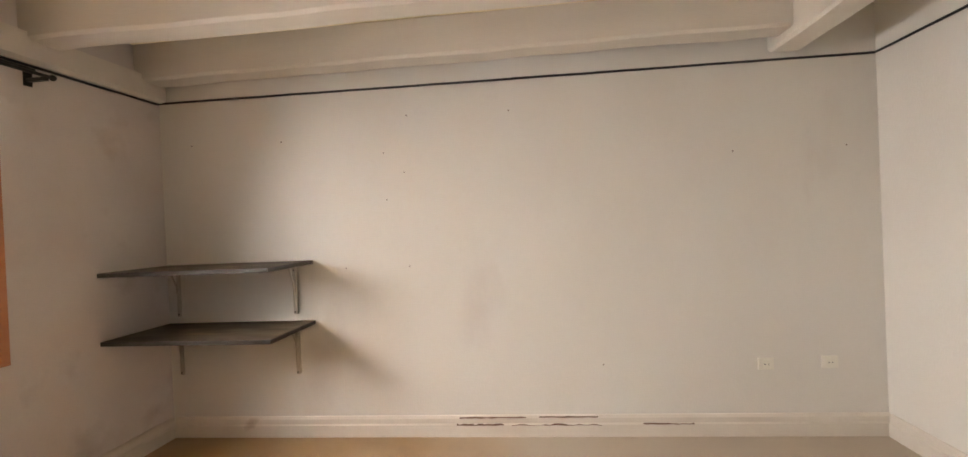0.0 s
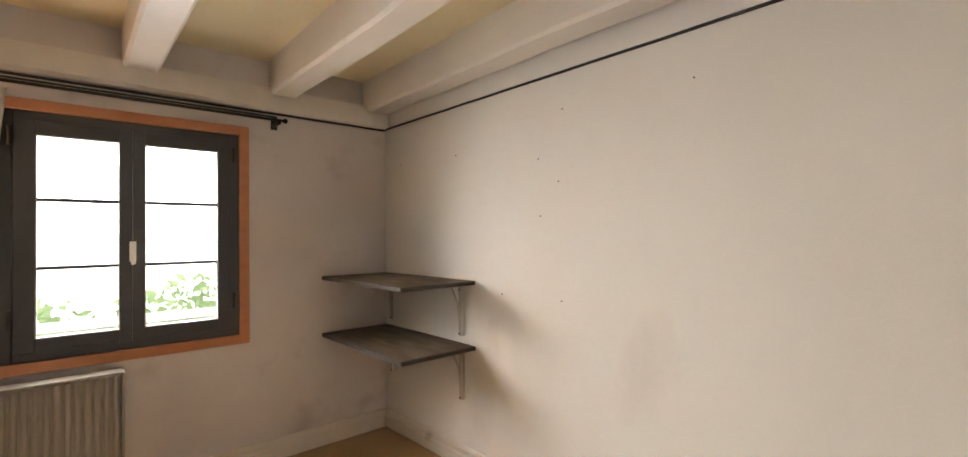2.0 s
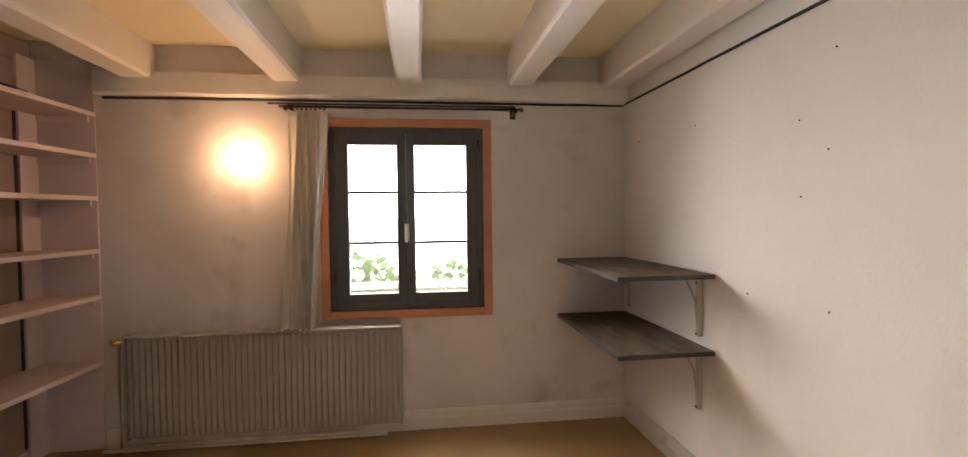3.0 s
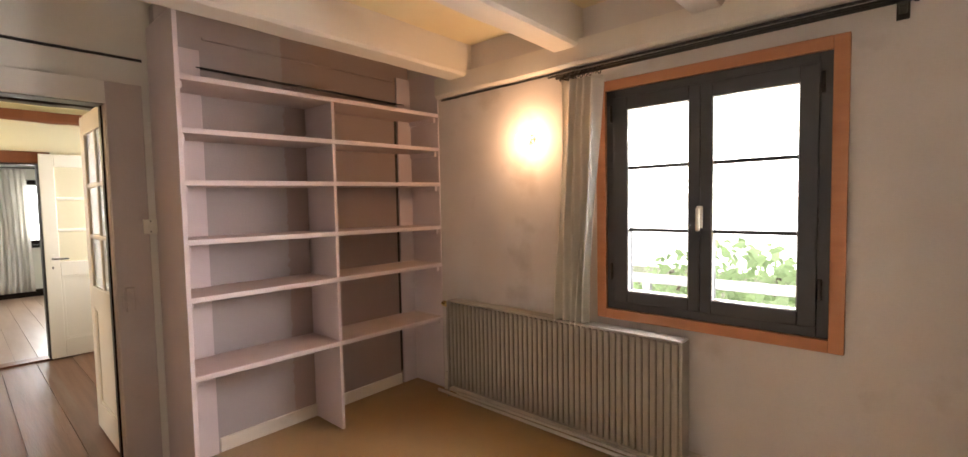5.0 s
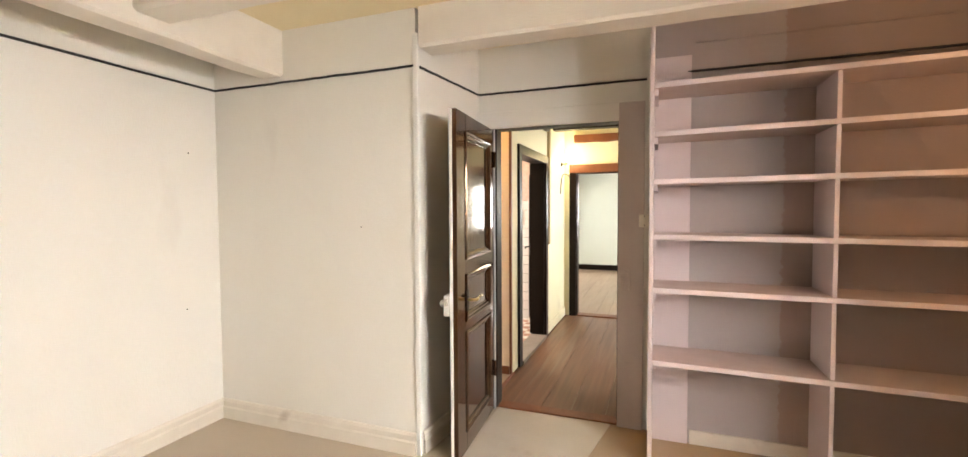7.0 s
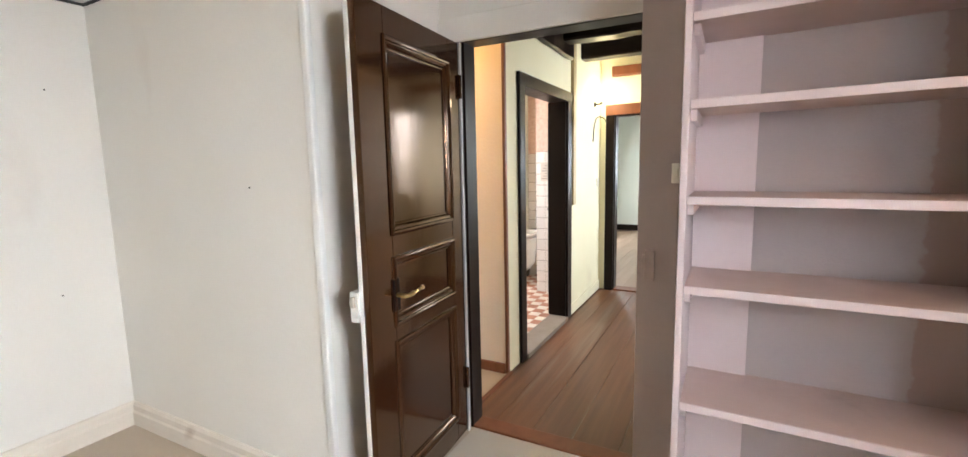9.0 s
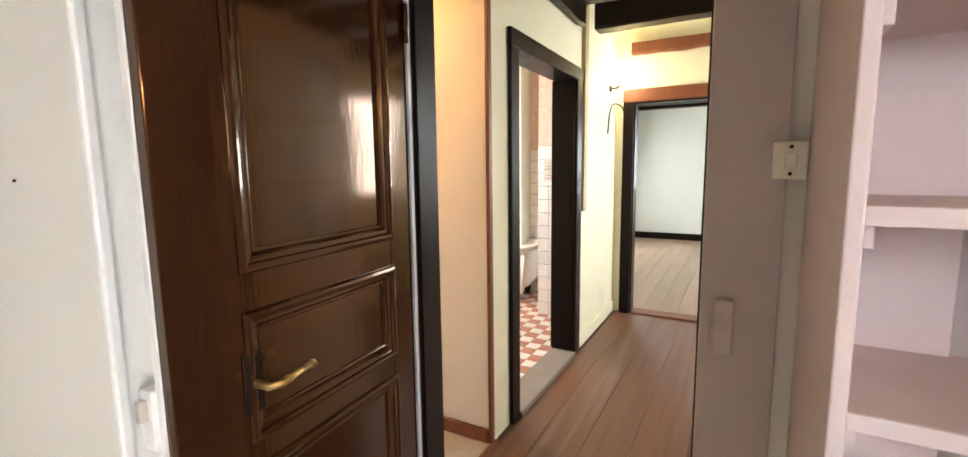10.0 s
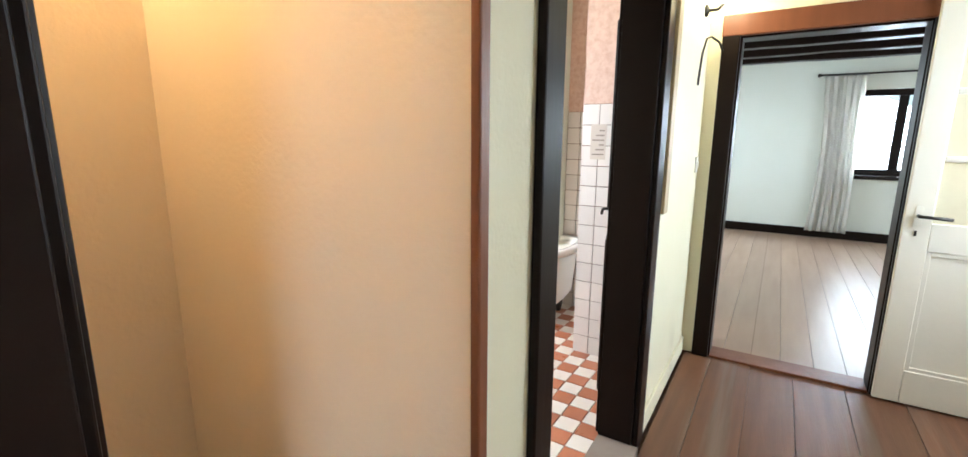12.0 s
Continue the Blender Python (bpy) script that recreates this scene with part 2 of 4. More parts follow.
FARF = mat("pale_brown_far_floor", (0.40, 0.27, 0.18), 0.33, (0.30, 0.19, 0.12), 2, 12, 0.0, stretch=(5, 0.6, 1), amount=0.45, rnd=0.06)
FARW = mat("pale_green_white_paint", (0.74, 0.75, 0.66), 0.75, (0.68, 0.68, 0.59), 1.2, 80, 0.2, amount=0.35)
TILEW = mat("white_wall_tile", (0.78, 0.74, 0.70), 0.15, (0.70, 0.64, 0.60), 5, 40, 0.05, amount=0.3, rnd=0.05, coat=0.4)
TILER = mat("terracotta_floor_tile", (0.44, 0.16, 0.075), 0.3, (0.34, 0.115, 0.055), 9, 60, 0.1, amount=0.45, rnd=0.10)
TILEC = mat("pale_floor_tile", (0.74, 0.68, 0.60), 0.3, (0.63, 0.56, 0.48), 9, 60, 0.1, amount=0.4, rnd=0.06)
GROUT = mat("dark_grout", (0.17, 0.10, 0.07), 0.85, bump=0.3)
WPAPER = mat("pink_floral_wallpaper", (0.70, 0.52, 0.42), 0.75, (0.54, 0.34, 0.26), 28, 70, 0.1, amount=0.8)
CERAM = mat("white_ceramic", (0.85, 0.83, 0.79), 0.1, (0.8, 0.77, 0.72), 3, 40, 0.0, amount=0.2, coat=0.5)
STONE = mat("worn_grey_threshold", (0.26, 0.21, 0.17), 0.5, (0.17, 0.13, 0.10), 5, 40, 0.25, amount=0.6)
PAPER = mat("grey_notice_paper", (0.62, 0.55, 0.48), 0.8, bump=0.1)
INK = mat("faded_ink", (0.30, 0.25, 0.22), 0.8, bump=0.0)
BULB = glow("lit_bulb", (1.0, 0.86, 0.64), 12)
BULBH = glow("lit_hall_bulb", (1.0, 0.84, 0.52), 30)
GLASS = glass("window_glass")
RGLASS = glass("rippled_glass", 0.35, 0.7)
GROUND = mat("garden_ground", (0.09, 0.11, 0.05), 0.9, (0.13, 0.12, 0.07), 0.4, 6, 0.3, amount=0.7)
LEAF = mat("garden_leaf", (0.12, 0.20, 0.07), 0.6, (0.17, 0.26, 0.10), 3, 30, 0.1, amount=0.6)
ln, ll = LEAF.node_tree.nodes, LEAF.node_tree.links
lt = ln.new("ShaderNodeBsdfTranslucent")
lt.inputs["Color"].default_value = (0.60, 0.74, 0.42, 1)
lm = ln.new("ShaderNodeMixShader")
lm.inputs[0].default_value = 0.5
ll.new(ln["Principled BSDF"].outputs[0], lm.inputs[1]), ll.new(lt.outputs[0], lm.inputs[2])
ll.new(lm.outputs[0], ln["Material Output"].inputs["Surface"])
BARK = mat("tree_bark", (0.09, 0.065, 0.045), 0.9, bump=0.5, fine=30)
RAILM = mat("grey_outdoor_rail", (0.30, 0.31, 0.31), 0.6)
EAVE = mat("weathered_eave_board", (0.42, 0.39, 0.36), 0.7, stretch=(0.5, 3, 3))


# ---- builders ----
def box(bm, x0, x1, y0, y1, z0, z1, bevel=0.0, m=None):
    r = bmesh.ops.create_cube(bm, size=1.0, matrix=Matrix.LocRotScale(((x0 + x1) / 2, (y0 + y1) / 2, (z0 + z1) / 2), None, (abs(x1 - x0), abs(y1 - y0), abs(z1 - z0))))
    vs = r["verts"]
    if bevel:
        es = list({e for v in vs for e in v.link_edges})
        out = bmesh.ops.bevel(bm, geom=es, offset=bevel, segments=2, affect="EDGES", profile=0.5)
        vs = list({v for f in out["faces"] for v in f.verts} | {v for v in vs if v.is_valid})
    if m is not None:
        bmesh.ops.transform(bm, matrix=m, verts=vs)
    return bm


def prism(bm, pts, z0, z1):
    """An upright prism on a plan outline."""
    lo = [bm.verts.new((x, y, z0)) for x, y in pts]
    hi = [bm.verts.new((x, y, z1)) for x, y in pts]
    k = len(pts)
    bm.faces.new(lo[::-1]), bm.faces.new(hi)
    for i in range(k):
        bm.faces.new((lo[i], lo[(i + 1) % k], hi[(i + 1) % k], hi[i]))
    bmesh.ops.recalc_face_normals(bm, faces=bm.faces)
    return bm


def tube(bm, pts, r, seg=10):
    """A round rod through a list of points."""
    pts = [Vector(p) for p in pts]
    rings = []
    for i, p in enumerate(pts):
        d = (pts[min(i + 1, len(pts) - 1)] - pts[max(i - 1, 0)]).normalized()
        q = d.to_track_quat("Z", "Y")
        rings.append([bm.verts.new(p + q @ Vector((r * math.cos(a), r * math.sin(a), 0))) for a in [2 * math.pi * k / seg for k in range(seg)]])
    for a, b in zip(rings, rings[1:]):
        for k in range(seg):
            bm.faces.new((a[k], a[(k + 1) % seg], b[(k + 1) % seg], b[k])).smooth = True
    bm.faces.new(rings[0][::-1]), bm.faces.new(rings[-1])
    return bm


def ball(bm, c, r, squash=(1, 1, 1), u=16, v=10):
    res = bmesh.ops.create_uvsphere(bm, u_segments=u, v_segments=v, radius=r, matrix=Matrix.Translation(c) @ Matrix.Diagonal((*squash, 1)))
    for vv in res["verts"]:
        for f in vv.link_faces:
            f.smooth = True
    return bm


def lathe(bm, prof, c=(0, 0, 0), seg=20, m=None):
    """A turned shape about z from (radius, height) pairs."""
    rings = []
    for r, z in prof:
        rings.append([bm.verts.new((c[0] + r * math.cos(2 * math.pi * k / seg), c[1] + r * math.sin(2 * math.pi * k / seg), c[2] + z)) for k in range(seg)])
    for a, b in zip(rings, rings[1:]):
        for k in range(seg):
            bm.faces.new((a[k], a[(k + 1) % seg], b[(k + 1) % seg], b[k])).smooth = True
    bm.faces.new(rings[0][::-1]), bm.faces.new(rings[-1])
    if m is not None:
        bmesh.ops.transform(bm, matrix=m, verts=[v for r in rings for v in r])
    return bm


def mesh_of(name, bm, material):
    me = bpy.data.meshes.new(name)
    bm.to_mesh(me)
    bm.free()
    me.materials.append(material)
    return me


def part(name, bm, material, parent, label=""):
    ob = new(name, mesh_of(name, bm, material))
    ob.parent = parent
    return tagged(ob, label) if label else ob


def thing(name, label, category, m=None, group="", kind=""):
    ob = new(name)
    ob.empty_display_size = 0.1
    if m is not None:
        ob.matrix_world = m
    return tagged(ob, label, category, group, kind)


def solid(name, bm, material, label, category, m=None, group="", kind="structure"):
    ob = new(name, mesh_of(name, bm, material))
    if m is not None:
        ob.matrix_world = m
    return tagged(ob, label, category, group, kind)


def B(*a, **k):
    return box(bmesh.new(), *a, **k)


# ---- the bedroom's shell ----
MW = Matrix.Translation((-1.92, 4.4, 0)) @ pose(0, 0, 0, 0, 0, -0.8) @ Matrix.Translation((0, -4.4, 0))   # window wall: x into the room
MN = Matrix.Translation((-1.92, 4.385, 0)) @ pose(0, 0, 0, 0, 0, 1.3)                                      # long wall: x along it, -y into the room
TOP = 2.56
WY0, WY1, WZ0, WZ1 = 2.33, 3.365, 0.815, 2.06

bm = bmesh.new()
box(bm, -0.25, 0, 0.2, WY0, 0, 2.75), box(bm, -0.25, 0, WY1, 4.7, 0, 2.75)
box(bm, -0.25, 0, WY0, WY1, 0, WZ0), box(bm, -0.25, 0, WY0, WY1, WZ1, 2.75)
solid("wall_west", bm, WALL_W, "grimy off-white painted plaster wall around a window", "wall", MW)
solid("wall_north", B(-0.2, 4.7, 0, 0.2, 0, 2.75), WALL, "long bare off-white painted wall with faint stains and warm mottling", "wall", MN)
solid("wall_east", B(2.56, 2.76, 1.0, 4.8, 0, 2.75), WALL, "bare off-white painted side wall", "wall")
solid("wall_chimney_block", prism(bmesh.new(), [(1.025, 1.28), (2.56, 1.28), (2.56, 0.42), (0.945, 0.42), (0.945, 0.5)], 0, 2.75), WALL, "off-white boxed-out wall beside the doorway", "wall")
DX0, DX1, DTOP = 0.0, 0.82, 1.99
bm = bmesh.new()
box(bm, -2.2, -0.05, 0.40, 0.5, 0, 2.75), box(bm, 0.85, 0.945, 0.40, 0.5, 0, 2.75), box(bm, -0.05, 0.85, 0.40, 0.5, 2.03, 2.75)
solid("wall_south", bm, WALL, "painted wall with a doorway to the hall", "wall")
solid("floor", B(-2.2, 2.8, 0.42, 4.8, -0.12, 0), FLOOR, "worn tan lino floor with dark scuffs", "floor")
solid("ceiling", B(-2.2, 2.8, 0.41, 4.8, TOP, TOP + 0.15), CEIL, "yellowed painted ceiling boards between beams", "ceiling")


solid("corner_bead", B(1.004, 1.040, 1.262, 1.292, 0, 2.42, bevel=0.008), WHITEB, "white-painted wooden bead on the wall's corner", "trim")


def beam(name, x0, x1, y0, y1, z0, z1, material, label, m=None, wob=0.006):
    """A hand-cut beam: bevelled, its faces slightly uneven along its length."""
    bm = bmesh.new()
    along_x = (x1 - x0) > (y1 - y0)
    n = 14
    rings = []
    for i in range(n + 1):
        f = i / n
        d = [random.uniform(-wob, wob) for _ in range(4)]
        c = 0.016
        if along_x:
            x = x0 + (x1 - x0) * f
            a, b, lo, hi = y0 + d[0], y1 + d[1], z0 + d[2], z1
            ring = [(x, a, hi), (x, a, lo + c), (x, a + c, lo), (x, b - c, lo), (x, b, lo + c), (x, b, hi)]
        else:
            y = y0 + (y1 - y0) * f
            a, b, lo, hi = x0 + d[0], x1 + d[1], z0 + d[2], z1
            ring = [(a, y, hi), (a, y, lo + c), (a + c, y, lo), (b - c, y, lo), (b, y, lo + c), (b, y, hi)]
        rings.append([bm.verts.new(p) for p in ring])
    for a, b in zip(rings, rings[1:]):
        for k in range(6):
            bm.faces.new((a[k], a[(k + 1) % 6], b[(k + 1) % 6], b[k]))
    bm.faces.new(rings[0]), bm.faces.new(rings[-1][::-1])
    bmesh.ops.recalc_face_normals(bm, faces=bm.faces)
    return solid(name, bm, material, label, "ceiling beam", m, group=label)


for y0, y1 in ((2.0, 2.18), (2.79, 2.955), (3.545, 3.715), (4.20, 4.375)):
    beam("ceiling_beam", -1.99, 1.97, y0, y1, 2.335, TOP, BEAM, "cream-painted timber ceiling beam")
beam("ceiling_beam", -1.99, 1.0, 1.10, 1.285, 2.34, TOP, BEAM, "cream-painted timber ceiling beam", wob=0.003)
beam("trimmer_beam", 1.965, 2.145, 1.27, 4.48, 2.275, TOP, BEAM, "cream-painted cross beam near the side wall")
beam("wall_plate", -0.01, 0.055, 0.95, 4.39, 2.235, 2.375, BEAM, "cream-painted timber wall plate above the window", MW, 0.004)


def cord(name, pts, m=None):
    return solid(name, tube(bmesh.new(), pts, 0.0075, 8), BLACK, "thin black cord trim running along the wall", "trim", m)


def sag(a, b, n=24, amp=0.0012):
    a, b = Vector(a), Vector(b)
    return [a.lerp(b, i / n) + Vector((0, 0, random.uniform(-amp, amp))) for i in range(n + 1)]


cord("cord_trim", sag((0.01, -0.008, 2.232), (4.47, -0.008, 2.235)), MN)
cord("cord_trim", sag((0.008, 0.98, 2.222), (0.008, 4.37, 2.225)), MW)
cord("cord_trim", sag((2.552, 1.29, 2.237), (2.552, 4.47, 2.237)))
cord("cord_trim", sag((1.03, 1.288, 2.237), (2.55, 1.288, 2.237)))
cord("cord_trim", sag((1.017, 1.27, 2.24), (0.938, 0.51, 2.24)))
cord("cord_trim", sag((-0.19, 0.508, 2.24), (0.94, 0.508, 2.24)))
cord("cord_trim", sag((-1.90, 0.60, 2.235), (-0.42, 0.60, 2.235)))


def skirting(name, length, m):
    """A stepped skirting board along local x, into the room along -y."""
    bm = bmesh.new()
    prof = [(0, 0), (-0.022, 0), (-0.022, 0.075), (-0.016, 0.085), (-0.016, 0.115), (-0.008, 0.13), (0, 0.132)]
    a = [bm.verts.new((0, y, z)) for y, z in prof]
    b = [bm.verts.new((length, y, z)) for y, z in prof]
    k = len(prof)
    for i in range(k):
        bm.faces.new((a[i], a[(i + 1) % k], b[(i + 1) % k], b[i]))
    bm.faces.new(a), bm.faces.new(b[::-1])
    bmesh.ops.recalc_face_normals(bm, faces=bm.faces)
    return solid(name, bm, BASE, "cream-painted stepped skirting board with chips", "skirting board", m)


skirting("baseboard_north", 4.46, MN @ pose(0.02, 0, 0))
bn = bpy.data.objects["baseboard_north"]
for u, w, z, h in ((1.92, 0.42, 0.122, 0.006), (1.90, 0.30, 0.078, 0.008), (2.25, 0.55, 0.076, 0.007), (2.42, 0.36, 0.124, 0.005), (3.05, 0.30, 0.079, 0.005)):
    bm = bmesh.new()
    n = 12
    lo = [bm.verts.new((u + w * i / n, -0.0245, z - h * random.uniform(0.2, 1.0))) for i in range(n + 1)]
    hi = [bm.verts.new((u + w * i / n, -0.0175, z + h * random.uniform(0.2, 1.0))) for i in range(n + 1)]
    for i in range(n):
        bm.faces.new((lo[i], lo[i + 1], hi[i + 1], hi[i]))
    part("paint_chip", bm, CHIP, bn, "bare reddish wood where paint has flaked")
skirting("baseboard_west", 3.42, MW @ pose(0, 0.95, 0, 0, 0, 90))
skirting("baseboard_east", 3.19, pose(2.56, 4.46, 0, 0, 0, -90))
skirting("baseboard_block", 1.50, pose(2.54, 1.28, 0, 0, 0, 180))
skirting("baseboard_recess", 0.74, pose(1.02, 1.25, 0, 0, 0, -95.85))


# ---- window ----
win = thing("window_1", "charcoal wooden casement window in an orange pine surround", "window", MW, kind="structure")


def rect_frame(y0, y1, z0, z1, w, x0, x1, bevel=0.003):
    bm = bmesh.new()
    box(bm, x0, x1, y0, y0 + w, z0, z1, bevel), box(bm, x0, x1, y1 - w, y1, z0, z1, bevel)
    box(bm, x0, x1, y0 + w, y1 - w, z0, z0 + w, bevel), box(bm, x0, x1, y0 + w, y1 - w, z1 - w, z1, bevel)
    return bm


part("window_surround", rect_frame(2.28, 3.42, 0.775, 2.11, 0.055, -0.02, 0.03), PINE, win, "orange-stained pine surround")
part("window_frame", rect_frame(2.335, 3.365, 0.83, 2.055, 0.045, -0.08, 0.012), GREYF, win)
for y0, y1 in ((2.38, 2.84), (2.842, 3.32)):
    g0, g1 = (2.46, 2.785) if y0 < 2.5 else (2.895, 3.25)
    sash = part("sash", bmesh.new(), GREYF, win)
    bm = bmesh.new()
    box(bm, -0.06, 0.022, y0, g0, 0.875, 2.01, 0.004), box(bm, -0.06, 0.022, g1, y1, 0.875, 2.01, 0.004)
    box(bm, -0.06, 0.022, g0, g1, 0.875, 0.94, 0.004), box(bm, -0.06, 0.022, g0, g1, 1.94, 2.01, 0.004)
    bm.to_mesh(sash.data), bm.free()
    part("glazing_bead", rect_frame(g0 - 0.001, g1 + 0.001, 0.939, 1.941, 0.006, 0.0, 0.016, 0.0), WHITEB, sash)
    for z in (1.283, 1.622):
        part("muntin", B(-0.045, 0.014, g0, g1, z - 0.009, z + 0.009, bevel=0.003), GREYF, sash)
    for z0, z1 in ((0.94, 1.274), (1.292, 1.613), (1.631, 1.94)):
        pane = part("pane", B(-0.022, -0.018, g0, g1, z0, z1), GLASS, sash)
        pane.visible_shadow = False
    for z in (1.0, 1.88):
        hy = y0 - 0.012 if y0 < 2.5 else y1 + 0.012
        part("hinge", lathe(bmesh.new(), [(0.008, 0), (0.008, 0.09)], (0.026, hy, z), 10), METALD, sash)
hand = part("window_handle", B(0.022, 0.032, 2.826, 2.856, 1.30, 1.41, bevel=0.004), PLASTIC, win, "ivory window handle")
part("lever", B(0.05, 0.066, 2.831, 2.851, 1.285, 1.40, bevel=0.006), PLASTIC, hand)
part("spindle", B(0.03, 0.055, 2.834, 2.848, 1.385, 1.399, bevel=0.003), PLASTIC, hand)
solid("window_sill", B(-0.32, -0.09, 2.30, 3.40, 0.77, 0.815, bevel=0.006), STONE, "weathered outer window sill", "window sill", MW)

# ---- curtain and rods ----
rod = thing("curtain_rod", "double dark iron curtain rod above the window", "curtain rod", MW)
part("front_rod", tube(bmesh.new(), [(0.10, 2.06, 2.165), (0.10, 3.60, 2.165)], 0.009, 12), METALD, rod)
part("rear_rod", tube(bmesh.new(), [(0.065, 1.98, 2.19), (0.065, 3.56, 2.19)], 0.006, 10), METALD, rod)
for y in (2.10, 3.575):
    bm = bmesh.new()
    box(bm, 0.0, 0.112, y - 0.012, y + 0.012, 2.14, 2.158, 0.003), box(bm, 0.0, 0.008, y - 0.02, y + 0.02, 2.12, 2.21, 0.002)
    part("rod_bracket", bm, METALD, rod)
part("finial", ball(bmesh.new(), (0.10, 3.615, 2.165), 0.016), METALD, rod)

curt = thing("curtain", "cream cotton curtain bunched to one side of the window", "curtain", MW)
bm = bmesh.new()
nu, nv = 72, 26
grid = []
for j in range(nv + 1):
    f = j / nv
    z = 2.135 - f * 1.40
    yc, half = 2.235 + (2.165 - 2.235) * f, 0.125 - 0.02 * math.sin(f * math.pi) - 0.015 * f
    row = []
    for i in range(nu + 1):
        u = i / nu
        ph = u * math.pi * 2 * 5.0 + 0.5 * math.sin(f * 3 + u * 4)
        y = yc + (u - 0.5) * 2 * half + 0.010 * math.sin(f * 5 + u * 7)
        x = 0.112 + (0.030 + 0.010 * math.sin(u * 9 + f * 2)) * math.sin(ph) + 0.012 * f * math.sin(u * 5)
        row.append(bm.verts.new((x, y, z + 0.012 * math.sin(u * 6) * f)))
    grid.append(row)
for a, b in zip(grid, grid[1:]):
    for i in range(nu):
        bm.faces.new((a[i], a[i + 1], b[i + 1], b[i])).smooth = True
bmesh.ops.solidify(bm, geom=bm.faces[:], thickness=0.002)
part("cloth", bm, CLOTH, curt)
bm = bmesh.new()
for i in range(9):
    y = 2.115 + i * 0.028
    pts = [(0.10 + 0.016 * math.cos(a), y + 0.004 * math.sin(a), 2.158 + 0.018 * math.sin(a)) for a in [k * math.pi / 6 for k in range(13)]]
    part("curtain_ring", tube(bmesh.new(), pts, 0.003, 6), METALD, curt)
bm.free()

# ---- radiator ----
rad = thing("radiator", "grey-beige ribbed panel radiator under the window", "radiator", MW)
part("panel", B(0.055, 0.125, 1.14, 2.79, 0.10, 0.735, bevel=0.008), RAD, rad)
part("top_grille", B(0.05, 0.145, 1.135, 2.795, 0.732, 0.745, bevel=0.003), RAD, rad)
rib_bm = bmesh.new()
box(rib_bm, 0.118, 0.145, -0.0125, 0.0125, 0.112, 0.728, 0.009)
rib_me = mesh_of("rib", rib_bm, RAD)
for i in range(44):
    r = new("rib", rib_me)
    r.parent = rad
    r.location = (0, 1.163 + i * (1.604 / 43), 0)
part("side_panel", B(0.045, 0.15, 2.79, 2.802, 0.095, 0.74, bevel=0.003), RAD, rad)
part("side_panel", B(0.045, 0.15, 1.128, 1.14, 0.095, 0.74, bevel=0.003), RAD, rad)
valve = part("valve", lathe(bmesh.new(), [(0.013, 0), (0.013, 0.03), (0.022, 0.035), (0.022, 0.075), (0.016, 0.085)], seg=14, m=pose(0.10, 1.12, 0.70, 90, 0, 0)), BRASS, rad, "worn brass valve knob")
part("feed_pipe", tube(bmesh.new(), [(0.10, 1.085, 0.69), (0.10, 1.08, 0.4), (0.10, 1.08, 0.0)], 0.009), RAD, rad)
part("return_pipe", tube(bmesh.new(), [(0.09, 1.16, 0.045), (0.09, 2.1, 0.05), (0.09, 2.55, 0.05), (0.09, 2.6, 0.07), (0.09, 2.62, 0.11)], 0.011), BASE, rad)
part("floor_pipe", tube(bmesh.new(), [(0.11, 0.98, 0.03), (0.11, 2.7, 0.03)], 0.011), BASE, rad)
for y in (1.3, 2.6):
    part("wall_bracket", B(0.0, 0.06, y - 0.015, y + 0.015, 0.3, 0.6, bevel=0.003), RAD, rad)

# ---- bare wall bulb ----
wl = thing("wall_lamp", "lit bare bulb in a small wall socket", "wall lamp", MW)
part("wall_rose", lathe(bmesh.new(), [(0.035, 0), (0.035, 0.01), (0.02, 0.022), (0.015, 0.025)], seg=18, m=pose(0, 1.80, 1.845, 0, 90, 0)), PLASTIC, wl)
part("socket", lathe(bmesh.new(), [(0.016, 0.015), (0.018, 0.03), (0.022, 0.036), (0.022, 0.046), (0.016, 0.048)], seg=16, m=pose(0, 1.80, 1.845, 0, 90, 0)), PLASTIC, wl)
bl = part("bulb", ball(bmesh.new(), (0.088, 1.80, 1.845), 0.044, (1.0, 1, 1)), BULB, wl, "glowing warm bulb")
bl.visible_shadow = False

# ---- corner shelves ----
def corner_shelf(z):
    sh = thing("corner_shelf", "dark grey-brown board shelf on grey metal brackets in the corner", "shelf", group="corner shelves")
    part("board", B(-1.93, -0.905, 3.893, 4.398, z - 0.024, z, bevel=0.003), BOARD, sh)
    part("edge_band", B(-1.925, -0.905, 3.885, 3.8935, z - 0.025, z - 0.001, bevel=0.002), EDGEB, sh, "dark front edge")
    part("end_band", B(-0.906, -0.898, 3.885, 4.40, z - 0.025, z - 0.001, bevel=0.002), EDGEB, sh)
    for x in (-1.02, -1.84):
        br = part("bracket", B(x - 0.012, x + 0.012, 4.375, 4.402, z - 0.345, z - 0.024, bevel=0.003), IVORY, sh, "grey-painted metal bracket")
        part("arm", B(x - 0.010, x + 0.010, 4.0, 4.39, z - 0.04, z - 0.025, bevel=0.003), IVORY, br)
        part("brace", tube(bmesh.new(), [(x, 4.38, z - 0.30), (x, 4.362, z - 0.14), (x, 4.31, z - 0.035)], 0.005, 8), IVORY, br)
        for dz in (0.33, 0.06):
            part("screw", ball(bmesh.new(), (x, 4.372, z - dz), 0.006, u=8, v=6), METALD, br)


